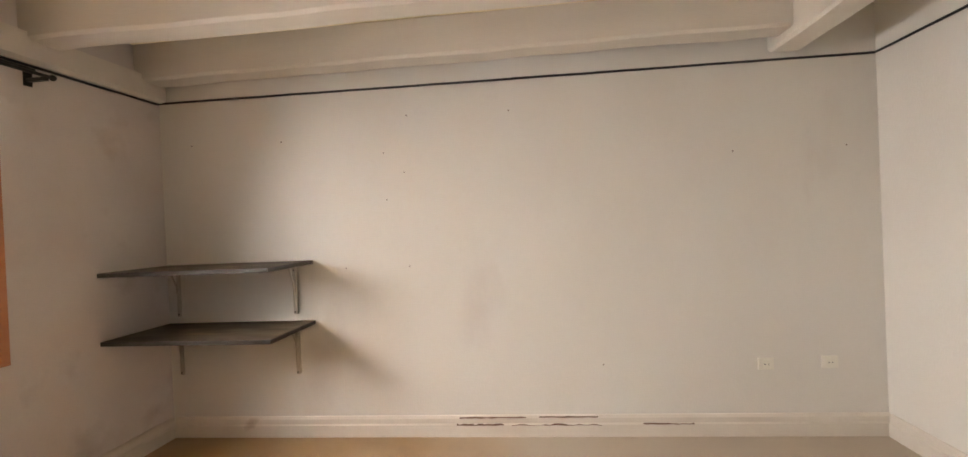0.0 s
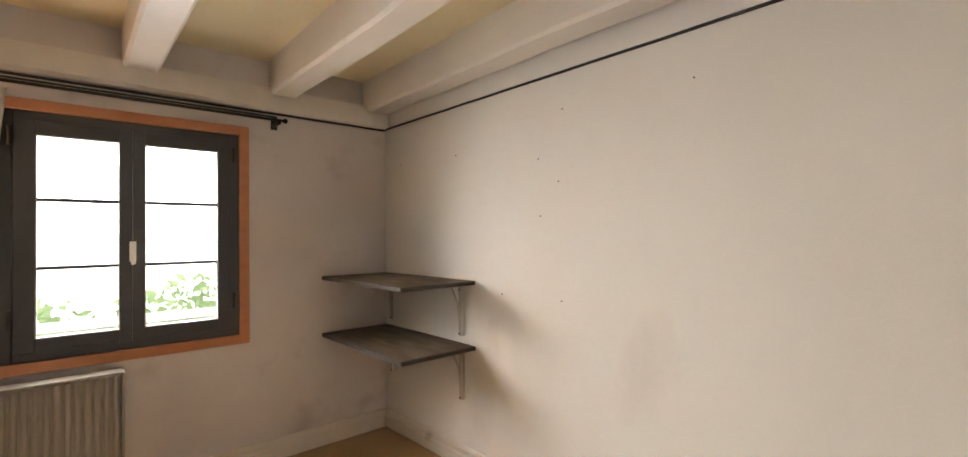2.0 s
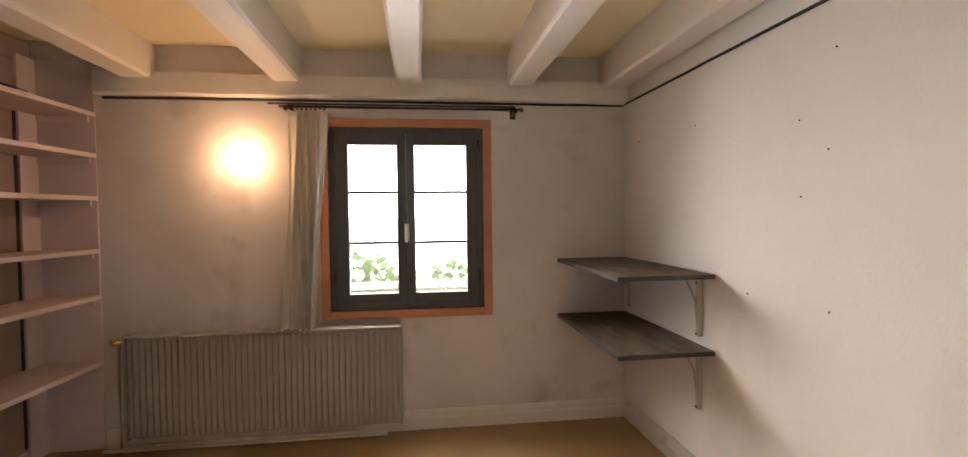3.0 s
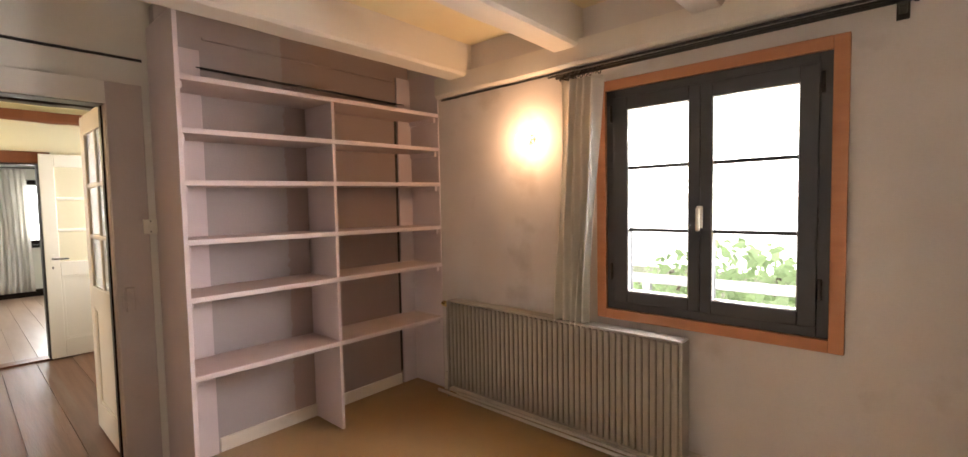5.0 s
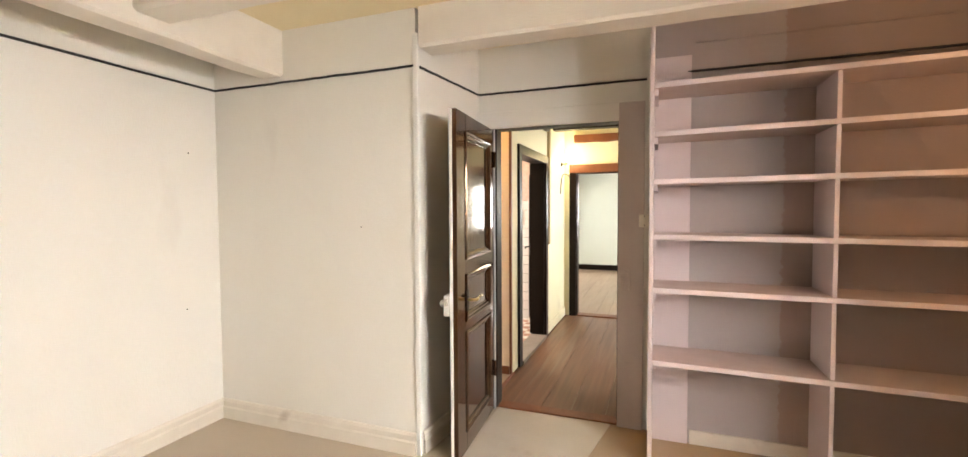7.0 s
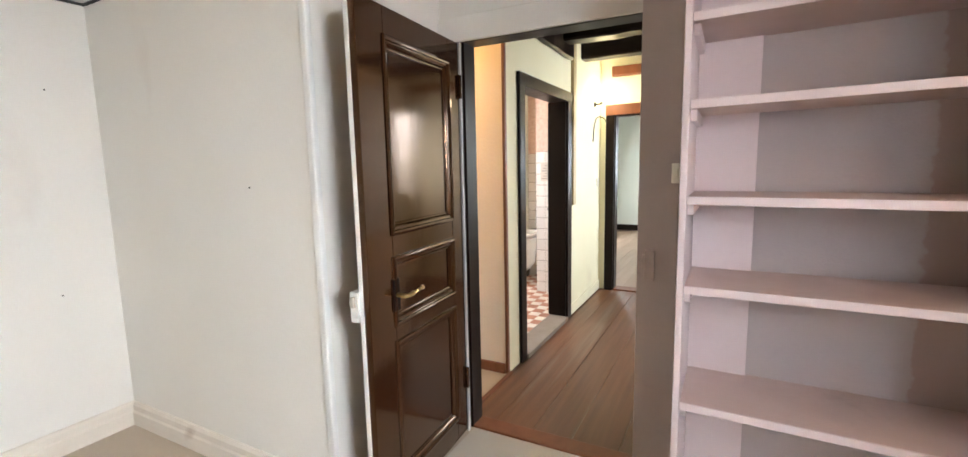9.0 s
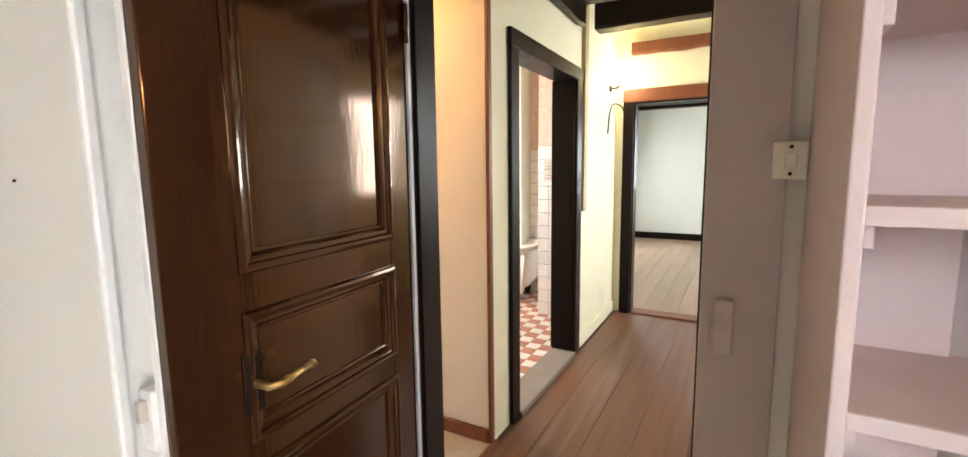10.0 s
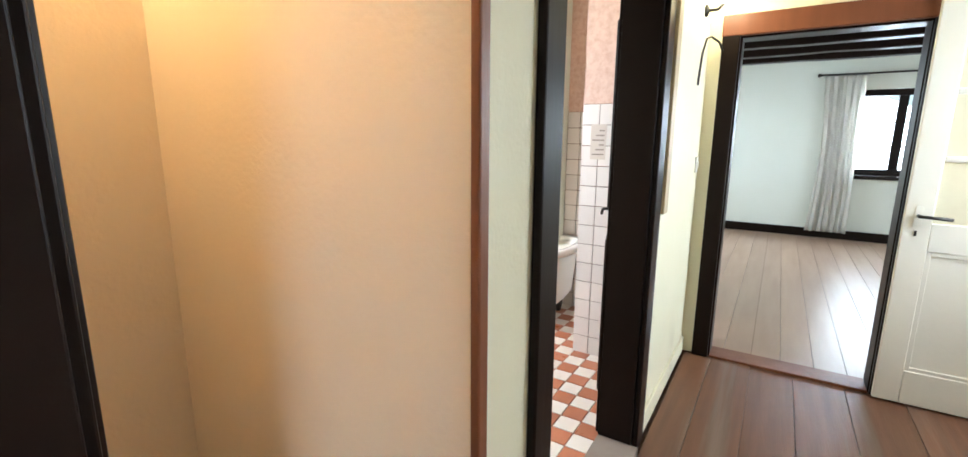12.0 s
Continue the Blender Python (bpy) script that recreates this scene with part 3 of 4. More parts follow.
corner_shelf(1.152), corner_shelf(0.762)


# ---- wall sockets ----
def socket_plate(u, z, label):
    s = thing("wall_socket", label, "wall socket", MN, group="wall sockets")
    part("plate", B(u - 0.045, u + 0.045, -0.012, 0, z - 0.036, z + 0.036, bevel=0.004), PLASTIC, s)
    part("insert", B(u - 0.026, u + 0.026, -0.018, -0.011, z - 0.026, z + 0.026, bevel=0.004), PLASTIC, s)
    for dx in (-0.010, 0.010):
        part("pin_hole", lathe(bmesh.new(), [(0.003, 0), (0.003, 0.002)], seg=8, m=pose(u + dx, -0.0178, z, 90, 0, 0)), BLACK, s)


socket_plate(3.80, 0.43, "ivory plastic wall socket low on the bare wall")
socket_plate(4.16, 0.435, "ivory plastic wall socket near the room corner")

# ---- wall plugs and nails ----
def wall_plug(m, material, name, label):
    p = new(name, mesh_of(name, lathe(bmesh.new(), [(0.003, -0.01), (0.004, 0.004), (0.002, 0.006)], seg=8), material))
    p.matrix_world = m
    tagged(p, label, "wall plug", group="wall plugs")


for u, z in ((1.68, 2.05), (1.52, 1.82), (1.65, 1.69), (1.53, 1.52), (1.66, 1.09), (3.66, 1.71), (2.33, 2.04), (1.24, 1.09), (4.30, 1.71), (2.85, 0.44), (0.84, 1.93), (0.22, 1.94)):
    wall_plug(MN @ pose(u, 0, z, 90, 0, 0), CHIP, "nail", "small rusty nail stuck in the bare wall")
for z, y in ((1.80, 1.484), (0.80, 1.525)):
    wall_plug(pose(2.56, y, z, 0, -90, 0), METALD, "wall_plug", "dark plug stuck in the bare side wall")
wall_plug(pose(1.40, 1.28, 1.328, -90, 0, 0), METALD, "wall_plug", "dark plug stuck in the boxed-out wall")

# ---- built-in bookcase ----
bc = thing("bookcase", "built-in lilac-white painted open bookcase, empty", "bookcase")
BX0, BX1, BF = -1.985, -0.217, 0.93
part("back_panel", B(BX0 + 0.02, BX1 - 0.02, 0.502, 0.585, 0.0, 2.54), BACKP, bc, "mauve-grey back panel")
part("upright", B(BX1 - 0.022, BX1, 0.502, BF + 0.012, 0.0, 2.42, bevel=0.003), PINK, bc)
part("upright", B(BX0, BX0 + 0.022, 0.502, BF, 0.0, 2.45, bevel=0.003), PINK, bc)
part("rear_plank", B(-0.44, BX1 - 0.023, 0.586, 0.606, 0.0, 2.33, bevel=0.002), PINK, bc)
part("rear_plank", B(BX0 + 0.023, -1.83, 0.586, 0.606, 0.0, 2.44, bevel=0.002), PINK, bc)
part("dark_gap_strip", B(-1.83, -1.812, 0.586, 0.592, 0.1, 2.2), EDGEB, bc, "dark gap beside the plank")
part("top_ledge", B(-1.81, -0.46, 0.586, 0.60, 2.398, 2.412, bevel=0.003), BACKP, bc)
for z0, zr in ((2.104, 2.128), (1.843, 1.872), (1.585, 1.606), (1.287, 1.275), (0.995, 0.985), (0.592, 0.567)):
    sh = part("shelf", bmesh.new(), SHELFTOP, bc)
    bm = bmesh.new()
    tilt = math.degrees(math.atan2(zr - z0, BX0 - BX1))
    L = BX1 - BX0 - 0.046
    box(bm, -L / 2, L / 2, 0.59, BF - 0.006, -0.024, 0, 0.002)
    ang = math.atan2(z0 - zr, BX1 - BX0)
    bm.transform(Matrix.Translation(((BX0 + BX1) / 2, 0, (z0 + zr) / 2)) @ Matrix.Rotation(-ang, 4, "Y"))
    bm.to_mesh(sh.data), bm.free()
    bm = B(-L / 2, L / 2, BF - 0.006, BF + 0.002, -0.026, 0.001, bevel=0.002)
    bm.transform(Matrix.Translation(((BX0 + BX1) / 2, 0, (z0 + zr) / 2)) @ Matrix.Rotation(-ang, 4, "Y"))
    part("front_edge", bm, PINK, sh, "pale painted front edge")
    part("cleat", B(BX1 - 0.042, BX1 - 0.0225, 0.61, 0.90, z0 - 0.062, z0 - 0.026, bevel=0.002), PINK, sh)
    part("cleat", B(BX0 + 0.0225, BX0 + 0.04, 0.61, 0.90, zr - 0.062, zr - 0.026, bevel=0.002), PINK, sh)
zs = [0.0, 0.58, 0.99, 1.281, 1.596, 1.857, 2.115]
for a, b in zip(zs, zs[1:]):
    part("divider", B(-1.085, -1.065, 0.59, BF - 0.012, a + 0.001, b - 0.026, bevel=0.002), PINK, bc)
part("plinth_board", B(-1.81, -0.45, 0.587, 0.605, 0.0, 0.085, bevel=0.004), BASE, bc, "chipped cream skirting")

# ---- doorway to the hall ----
fr = thing("door_frame", "mauve-grey painted casing with dark brown inner jamb", "door frame", kind="structure")
part("side_casing", B(-0.180, -0.022, 0.501, 0.522, 0.0, 2.105, bevel=0.004), CASING, fr)
part("side_casing", B(0.822, 0.94, 0.501, 0.515, 0.0, 2.105, bevel=0.004), DARKW, fr, "dark brown casing behind the open leaf")
part("head_casing", B(-0.180, 0.94, 0.5005, 0.5205, 1.992, 2.108, bevel=0.004), WALL, fr)
part("jamb", B(-0.05, -0.02, 0.385, 0.5, 0.0, 1.99, bevel=0.002), CASING, fr)
part("jamb", B(0.822, 0.85, 0.385, 0.524, 0.0, 1.99, bevel=0.002), DARKW, fr, "dark brown jamb")
part("jamb", B(-0.05, 0.85, 0.385, 0.5, 1.99, 2.03, bevel=0.002), DARKW, fr, "dark brown head jamb")
part("stop", B(-0.022, -0.012, 0.395, 0.44, 0.0, 1.99, bevel=0.002), DARKW, fr)
part("stop", B(0.810, 0.822, 0.395, 0.50, 0.0, 1.99, bevel=0.002), DARKW, fr)
part("rebate", B(0.812, 0.8225, 0.5245, 0.540, 0.0, 1.985, bevel=0.002), REBATE, fr, "worn white rebate edge, greyed for shade")
part("hinge_strip", B(0.8225, 0.849, 0.5245, 0.534, 0.0, 1.985, bevel=0.002), DARKW, fr)
part("hall_casing", B(-0.13, -0.045, 0.375, 0.3995, 0.0, 2.06, bevel=0.004), DARKW, fr)
part("hall_casing", B(0.845, 0.925, 0.375, 0.3995, 0.0, 2.06, bevel=0.004), DARKW, fr)
part("threshold", B(-0.02, 0.822, 0.39, 0.498, -0.03, 0.012, bevel=0.005), REDW, fr, "worn wooden threshold")
st = part("strike_plate", B(-0.095, -0.055, 0.521, 0.545, 0.905, 1.035, bevel=0.005), CASING, fr, "overpainted rim lock keep")
part("keep_lip", B(-0.06, -0.045, 0.522, 0.538, 0.925, 1.015, bevel=0.003), CASING, st)

MD = Matrix.Translation((0.820, 0.548, 0)) @ pose(0, 0, 0, 0, 0, 94.0)       # open leaf: x from the hinge to the free edge
door = thing("door_1", "dark brown gloss panelled wooden door standing open", "door", MD, kind="structure")
T = 0.042


def swept_moulding(x0, x1, z0, z1, y, sg):
    """A mitred ogee moulding round a panel: (inset, height) pairs swept round its four sides."""
    bm = bmesh.new()
    prof = ((-0.010, 0.013), (-0.010, 0.017), (-0.006, 0.022), (0.001, 0.0235), (0.008, 0.021), (0.011, 0.015), (0.015, 0.0135),
            (0.022, 0.013), (0.027, 0.009), (0.030, 0.005), (0.034, 0.0055), (0.038, 0.004), (0.039, -0.001))
    rings = [[bm.verts.new((xx, y + sg * h, zz)) for xx, zz in ((x0 + d, z0 + d), (x1 - d, z0 + d), (x1 - d, z1 - d), (x0 + d, z1 - d))] for d, h in prof]
    for p, q in zip(rings, rings[1:]):
        for k in range(4):
            bm.faces.new((p[k], p[(k + 1) % 4], q[(k + 1) % 4], q[k]))
    bmesh.ops.recalc_face_normals(bm, faces=bm.faces)
    return bm


def panelled_door(dd, width, z0, z1, stile, panels, t, material, y_face=0.0):
    """Stiles, rails and recessed panels with stepped mouldings on both faces; the thickness goes to -y."""
    s0, s1 = stile
    part("stile", B(0, s0, -t, 0, z0, z1, bevel=0.003), material, dd)
    part("stile", B(width - s1, width, -t, 0, z0, z1, bevel=0.003), material, dd)
    edges = [z0] + [v for p in panels for v in p] + [z1]
    for a, b in zip(edges[::2], edges[1::2]):
        part("rail", B(s0, width - s1, -t, 0, a, b, bevel=0.003), material, dd)
    for a, b in panels:
        p = part("panel", B(s0, width - s1, -t + 0.014, -0.014, a, b), material, dd)
        for yy, sg in ((-0.014, 1), (-t + 0.014, -1)):
            part("moulding", swept_moulding(s0, width - s1, a, b, yy, sg), material, p)


panelled_door(door, 0.755, 0.012, 1.98, (0.10, 0.158), [(0.13, 0.71), (0.785, 1.048), (1.147, 1.87)], T, DOORB)
part("edge_strip", B(0.755, 0.759, -T, -T + 0.018, 0.012, 1.98, bevel=0.002), WHITEB, door, "chipped white door edge")
# the leaf's face towards the room is +y in its own frame
lk = part("handle_plate", B(0.57, 0.615, -0.001, 0.008, 0.84, 0.97, bevel=0.004), DARKW, door, "worn dark iron handle plate")
part("lever", tube(bmesh.new(), [(0.592, 0.0, 0.905), (0.592, 0.045, 0.905), (0.575, 0.055, 0.905), (0.475, 0.052, 0.912)], 0.009, 12), BRASS, lk, "brass lever handle")
bx = part("rim_lock", B(0.67, 0.768, -T - 0.035, -T, 0.84, 0.955, bevel=0.004), WHITEB, door, "white-painted rim lock")
part("lock_bolt", B(0.768, 0.783, -T - 0.024, -T - 0.010, 0.90, 0.94, bevel=0.002), IVORY, bx)
part("knob", ball(bmesh.new(), (0.715, -T - 0.055, 0.90), 0.022), WHITEB, bx)
for z in (0.25, 1.72):
    part("hinge", lathe(bmesh.new(), [(0.009, 0), (0.009, 0.11)], (-0.002, 0.008, z), 10), DOORB, door)

sw = thing("light_switch", "ivory plastic light switch beside the door casing", "light switch")
part("plate", B(-0.214, -0.150, 0.523, 0.535, 1.312, 1.392, bevel=0.004), PLASTIC, sw)
part("rocker", B(-0.194, -0.172, 0.535, 0.543, 1.335, 1.37, bevel=0.003), PLASTIC, sw)
for dz in (1.324, 1.381):
    part("screw", ball(bmesh.new(), (-0.183, 0.535, dz), 0.004, u=8, v=6), METALD, sw)

lino = new("floor_sheet", mesh_of("floor_sheet", prism(bmesh.new(), [(0.02, 0.505), (0.80, 0.505), (0.80, 1.3), (0.62, 1.9), (0.18, 1.55), (0.10, 0.95)], 0.0, 0.005), LINO))
tagged(lino, "pale worn sheet of lino laid before the doorway", "floor covering", kind="structure")

# ---- hall ----
HX = 0.915
bm = bmesh.new()
box(bm, HX, HX + 0.14, -0.47, -0.20, 0, 2.75), box(bm, HX, HX + 0.14, -2.6, -1.42, 0, 2.75), box(bm, HX, HX + 0.14, -1.42, -0.47, 1.95, 2.75)
solid("wall_hall_east", bm, CREAM, "cream-painted hall wall with the bathroom doorway", "wall")
bm = bmesh.new()
box(bm, 0.79, 1.06, -2.72, -2.6, 0, 2.75), box(bm, -1.2, -0.06, -2.72, -2.6, 0, 2.75), box(bm, -0.06, 0.79, -2.72, -2.6, 1.92, 2.75)
solid("wall_hall_south", bm, CREAM, "cream-painted hall end wall with a doorway", "wall")
bm = bmesh.new()
box(bm, -1.25, -1.1, -2.72, -2.5, 0, 2.75), box(bm, -1.25, -1.1, -1.5, 0.4, 0, 2.75), box(bm, -1.25, -1.1, -2.5, -1.5, 0, 1.05), box(bm, -1.25, -1.1, -2.5, -1.5, 2.05, 2.75)
solid("wall_hall_west", bm, CREAM, "cream hall side wall with a small window", "wall")
solid("wall_stair_south", B(HX + 0.14, 2.45, -0.34, -0.20, 0, 2.75), ORANGE, "rough peach plaster wall of the stair recess", "wall")
solid("wall_stair_face", B(HX + 0.017, HX + 0.14, -0.199, -0.180, 0, 2.75), ORANGE, "rough peach plaster return", "wall")
solid("wall_stair_east", B(2.05, 2.2, -0.20, 0.42, 0, 2.75), ORANGE, "rough peach plaster end wall", "wall")
solid("wall_stair_north", B(0.945, 2.2, 0.38, 0.419, 0, 2.75), ORANGE, "rough peach plaster wall", "wall")
solid("corner_post", B(HX - 0.004, HX + 0.016, -0.199, -0.168, 0, 2.55, bevel=0.004), REDW, "reddish brown wooden corner strip", "trim")
solid("baseboard_stair", B(HX + 0.018, 2.05, -0.179, -0.160, 0, 0.07, bevel=0.004), REDW, "low reddish brown skirting in the recess", "skirting board")
solid("floor_stair", B(HX - 0.02, 2.2, -0.20, 0.40, -0.12, 0.0), FLOOR, "brown carpeted recess floor", "floor")
solid("stair_nosing", B(HX - 0.03, HX - 0.005, -0.19, 0.38, -0.1, 0.018, bevel=0.004), REDW, "worn wooden edge strip of the recess", "trim")
solid("floor_hall_base", B(-1.2, HX + 0.02, -2.66, 0.44, -0.14, -0.025), GROUT, "dark gaps below hall floorboards", "floor")
solid("ceiling_hall", B(-1.25, 2.55, -2.72, 0.40, 2.55, 2.7), CREAM, "cream hall ceiling between dark beams", "ceiling")
for y0, y1, z0 in ((-0.12, 0.06, 2.37), (-0.75, -0.56, 2.40), (-1.38, -1.2, 2.37), (-2.02, -1.86, 2.36)):
    beam("hall_beam", -1.1, HX, y0, y1, z0, 2.55, DARKW, "dark brown hall ceiling beam")
beam("hall_beam", -1.1, 0.78, -2.6, -2.53, 2.29, 2.39, REDW, "reddish brown timber above the end doorway")
beam("hall_wall_plate", 0.865, HX + 0.001, -1.5, 0.38, 2.275, 2.55, DARKW, "dark brown timber along the hall wall")
solid("wall_batten", B(HX - 0.03, HX, -1.625, -1.55, 1.03, 2.55, bevel=0.004), mat("tan_batten_paint", (0.50, 0.38, 0.20), 0.5), "tan painted batten ending halfway down", "trim")
solid("baseboard_hall", B(HX - 0.014, HX, -2.59, -1.53, 0.0, 0.10, bevel=0.004), CREAM, "cream skirting in the hall", "skirting board")

w4 = thing("window_4", "white framed hall window bright with daylight", "window", Matrix.Translation((-1.175, -2.0, 0)), kind="structure")
for nm, a in (("window_frame", (-0.03, 0.03, -0.5, -0.44, 1.05, 2.05)), ("window_frame", (-0.03, 0.03, 0.44, 0.5, 1.05, 2.05)), ("window_frame", (-0.03, 0.03, -0.44, 0.44, 1.05, 1.11)), ("window_frame", (-0.03, 0.03, -0.44, 0.44, 1.99, 2.05)), ("mullion", (-0.02, 0.02, -0.03, 0.03, 1.11, 1.99))):
    part(nm, B(*a, bevel=0.004), WHITEP, w4)

# bathroom door frame and leaf
bf = thing("bathroom_door_frame", "dark brown painted bathroom door casing", "door frame", kind="structure")
part("side_casing", B(HX - 0.022, HX, -0.465, -0.37, 0, 2.0, bevel=0.005), DARKW, bf)
part("side_casing", B(HX - 0.022, HX, -1.525, -1.415, 0, 2.0, bevel=0.005), DARKW, bf)
part("head_casing", B(HX - 0.024, HX, -1.53, -0.365, 1.925, 2.01, bevel=0.005), DARKW, bf)
part("jamb", B(HX, HX + 0.15, -0.472, -0.455, 0, 1.945, bevel=0.002), DARKW, bf)
part("jamb", B(HX, HX + 0.15, -1.425, -1.405, 0, 1.945, bevel=0.002), DARKW, bf)
part("jamb", B(HX, HX + 0.15, -1.41, -0.46, 1.93, 1.95, bevel=0.002), DARKW, bf)
part("threshold", B(HX - 0.03, HX + 0.15, -1.41, -0.47, -0.05, 0.03, bevel=0.006), STONE, bf, "worn grey stone threshold")
MB = Matrix.Translation((HX + 0.165, -1.42, 0)) @ pose(0, 0, 0, 0, 0, -75)
bd = thing("bathroom_door", "dark brown panelled bathroom door standing open", "door", MB, kind="structure")
panelled_door(bd, 0.78, 0.03, 1.93, (0.09, 0.09), [(0.2, 0.9), (1.05, 1.8)], 0.038, DARKW)
bh = part("handle_plate", B(0.70, 0.74, 0, 0.006, 0.88, 1.02, bevel=0.003), METALD, bd)
part("lever", tube(bmesh.new(), [(0.72, 0, 0.95), (0.72, 0.045, 0.95), (0.70, 0.055, 0.95), (0.61, 0.055, 0.94)], 0.008, 10), METALD, bh)

# end doorway
ef = thing("end_door_frame", "dark brown door frame at the end of the hall", "door frame", kind="structure")
part("side_casing", B(0.755, 0.845, -2.6, -2.565, 0, 1.925, bevel=0.006), DARKW, ef)
part("side_casing", B(-0.105, -0.04, -2.6, -2.565, 0, 1.925, bevel=0.006), DARKW, ef)
part("head_casing", B(-0.135, 0.848, -2.6, -2.56, 1.90, 2.01, bevel=0.006), REDW, ef, "reddish brown head board")
part("jamb", B(0.745, 0.79, -2.74, -2.6, 0, 1.92, bevel=0.002), DARKW, ef)
part("jamb", B(-0.06, -0.035, -2.74, -2.6, 0, 1.92, bevel=0.002), DARKW, ef)
part("jamb", B(-0.035, 0.745, -2.74, -2.6, 1.89, 1.92, bevel=0.002), DARKW, ef)
part("threshold", B(-0.035, 0.745, -2.74, -2.58, -0.04, 0.014, bevel=0.004), REDW, ef)


def glazed_door(name, label, m, width, z1, rows, cols, lock, pane_material, t=0.036, bottom=0.95):
    dd = thing(name, label, "door", m, kind="structure")
    s = 0.105
    part("stile", B(0, s, -t, 0, 0.012, z1, bevel=0.004), WHITEP, dd)
    part("stile", B(width - s, width, -t, 0, 0.012, z1, bevel=0.004), WHITEP, dd)
    part("rail", B(s, width - s, -t, 0, 0.012, 0.19, bevel=0.004), WHITEP, dd)
    part("rail", B(s, width - s, -t, 0, bottom - 0.14, bottom, bevel=0.004), WHITEP, dd)
    part("rail", B(s, width - s, -t, 0, z1 - 0.12, z1, bevel=0.004), WHITEP, dd)
    pn = part("panel", B(s, width - s, -t + 0.012, -0.012, 0.19, bottom - 0.14), WHITEP, dd)
    bm = rect_frame(s, width - s, 0.19, bottom - 0.14, 0.02, -0.012, -0.004, 0.002)
    bm.transform(Matrix(((0, 1, 0, 0), (1, 0, 0, 0), (0, 0, 1, 0), (0, 0, 0, 1))))
    bmesh.ops.reverse_faces(bm, faces=bm.faces[:])
    part("moulding", bm, WHITEP, pn)
    zs = [bottom + (z1 - 0.12 - bottom) * i / rows for i in range(rows + 1)]
    xs = [s + (width - 2 * s) * i / cols for i in range(cols + 1)]
    for z in zs[1:-1]:
        part("glazing_bar", B(s, width - s, -t + 0.004, -0.002, z - 0.014, z + 0.014, bevel=0.006), WHITEP, dd)
    for x in xs[1:-1]:
        part("glazing_bar", B(x - 0.014, x + 0.014, -t + 0.005, -0.003, bottom, z1 - 0.12, bevel=0.006), WHITEP, dd)
    for za, zb in zip(zs, zs[1:]):
        for xa, xb in zip(xs, xs[1:]):
            part("pane", B(xa, xb, -t / 2 - 0.003, -t / 2 + 0.003, za, zb), pane_material, dd)
    if lock:
        hp = part("handle_plate", B(lock - 0.016, lock + 0.016, 0, 0.004, 0.93, 1.03, bevel=0.002), WHITEP, dd)
        part("lever", tube(bmesh.new(), [(lock, 0, 0.985), (lock, 0.04, 0.985), (lock + 0.02, 0.048, 0.985), (lock + 0.11, 0.046, 0.98)], 0.008, 10), METALD, hp, "dark iron lever")
        part("keyhole", B(lock - 0.005, lock + 0.005, 0.004, 0.006, 0.885, 0.91), METALD, dd)
    return dd


glazed_door("end_door", "ivory-painted part-glazed door folded back against the wall", Matrix.Translation((-0.70, -2.525, 0)) @ pose(0, 0, 0, 0, 0, 0), 0.655, 1.99, 3, 1, 0, PANEC)
e = bpy.data.objects["end_door"]
hp = part("handle_plate", B(0.59, 0.62, 0, 0.004, 0.93, 1.03, bevel=0.002), WHITEP, e)
part("lever", tube(bmesh.new(), [(0.605, 0, 0.985), (0.605, 0.04, 0.985), (0.585, 0.048, 0.985), (0.49, 0.046, 0.98)], 0.008, 10), METALD, hp, "dark iron lever")
part("keyhole", B(0.60, 0.61, 0.0, 0.003, 0.885, 0.91), METALD, e)
glazed_door("glazed_hall_door", "ivory-painted glazed door with rippled panes standing open", Matrix.Translation((-0.052, 0.375, 0)) @ pose(0, 0, 0, 0, 0, -89.8), 0.78, 2.04, 3, 2, 0, RGLASS, bottom=0.96)

hl = thing("hall_wall_lamp", "lit hall wall lamp with a curved black iron arm", "wall lamp")
part("wall_rose", lathe(bmesh.new(), [(0.03, 0), (0.03, 0.012), (0.012, 0.02)], seg=16, m=pose(HX, -2.36, 2.0, 0, -90, 0)), METALD, hl)
part("arm", tube(bmesh.new(), [(HX - 0.01, -2.36, 2.0), (HX - 0.06, -2.36, 2.0), (HX - 0.09, -2.36, 2.03)], 0.008), METALD, hl)
hb = part("bulb", ball(bmesh.new(), (0.82, -2.36, 2.08), 0.045, (1, 1, 1.2)), BULBH, hl, "glowing warm bulb")
hb.visible_shadow = False
cb = new("loose_cable", mesh_of("loose_cable", tube(bmesh.new(), [(HX - 0.004, -2.30, 1.62), (HX - 0.012, -2.31, 1.78), (HX - 0.02, -2.36, 1.86), (HX - 0.03, -2.45, 1.885), (HX - 0.06, -2.54, 1.87), (HX - 0.08, -2.565, 1.82)], 0.006, 8), METALD))
tagged(cb, "loose black cable looping from the wall to the frame", "cable")
hs = thing("hall_switch", "small ivory switch beside the end doorway", "light switch")
part("plate", B(HX - 0.011, HX, -2.53, -2.47, 1.15, 1.24, bevel=0.003), PLASTIC, hs)
part("rocker", B(HX - 0.017, HX - 0.011, -2.513, -2.487, 1.175, 1.215, bevel=0.002), PLASTIC, hs)

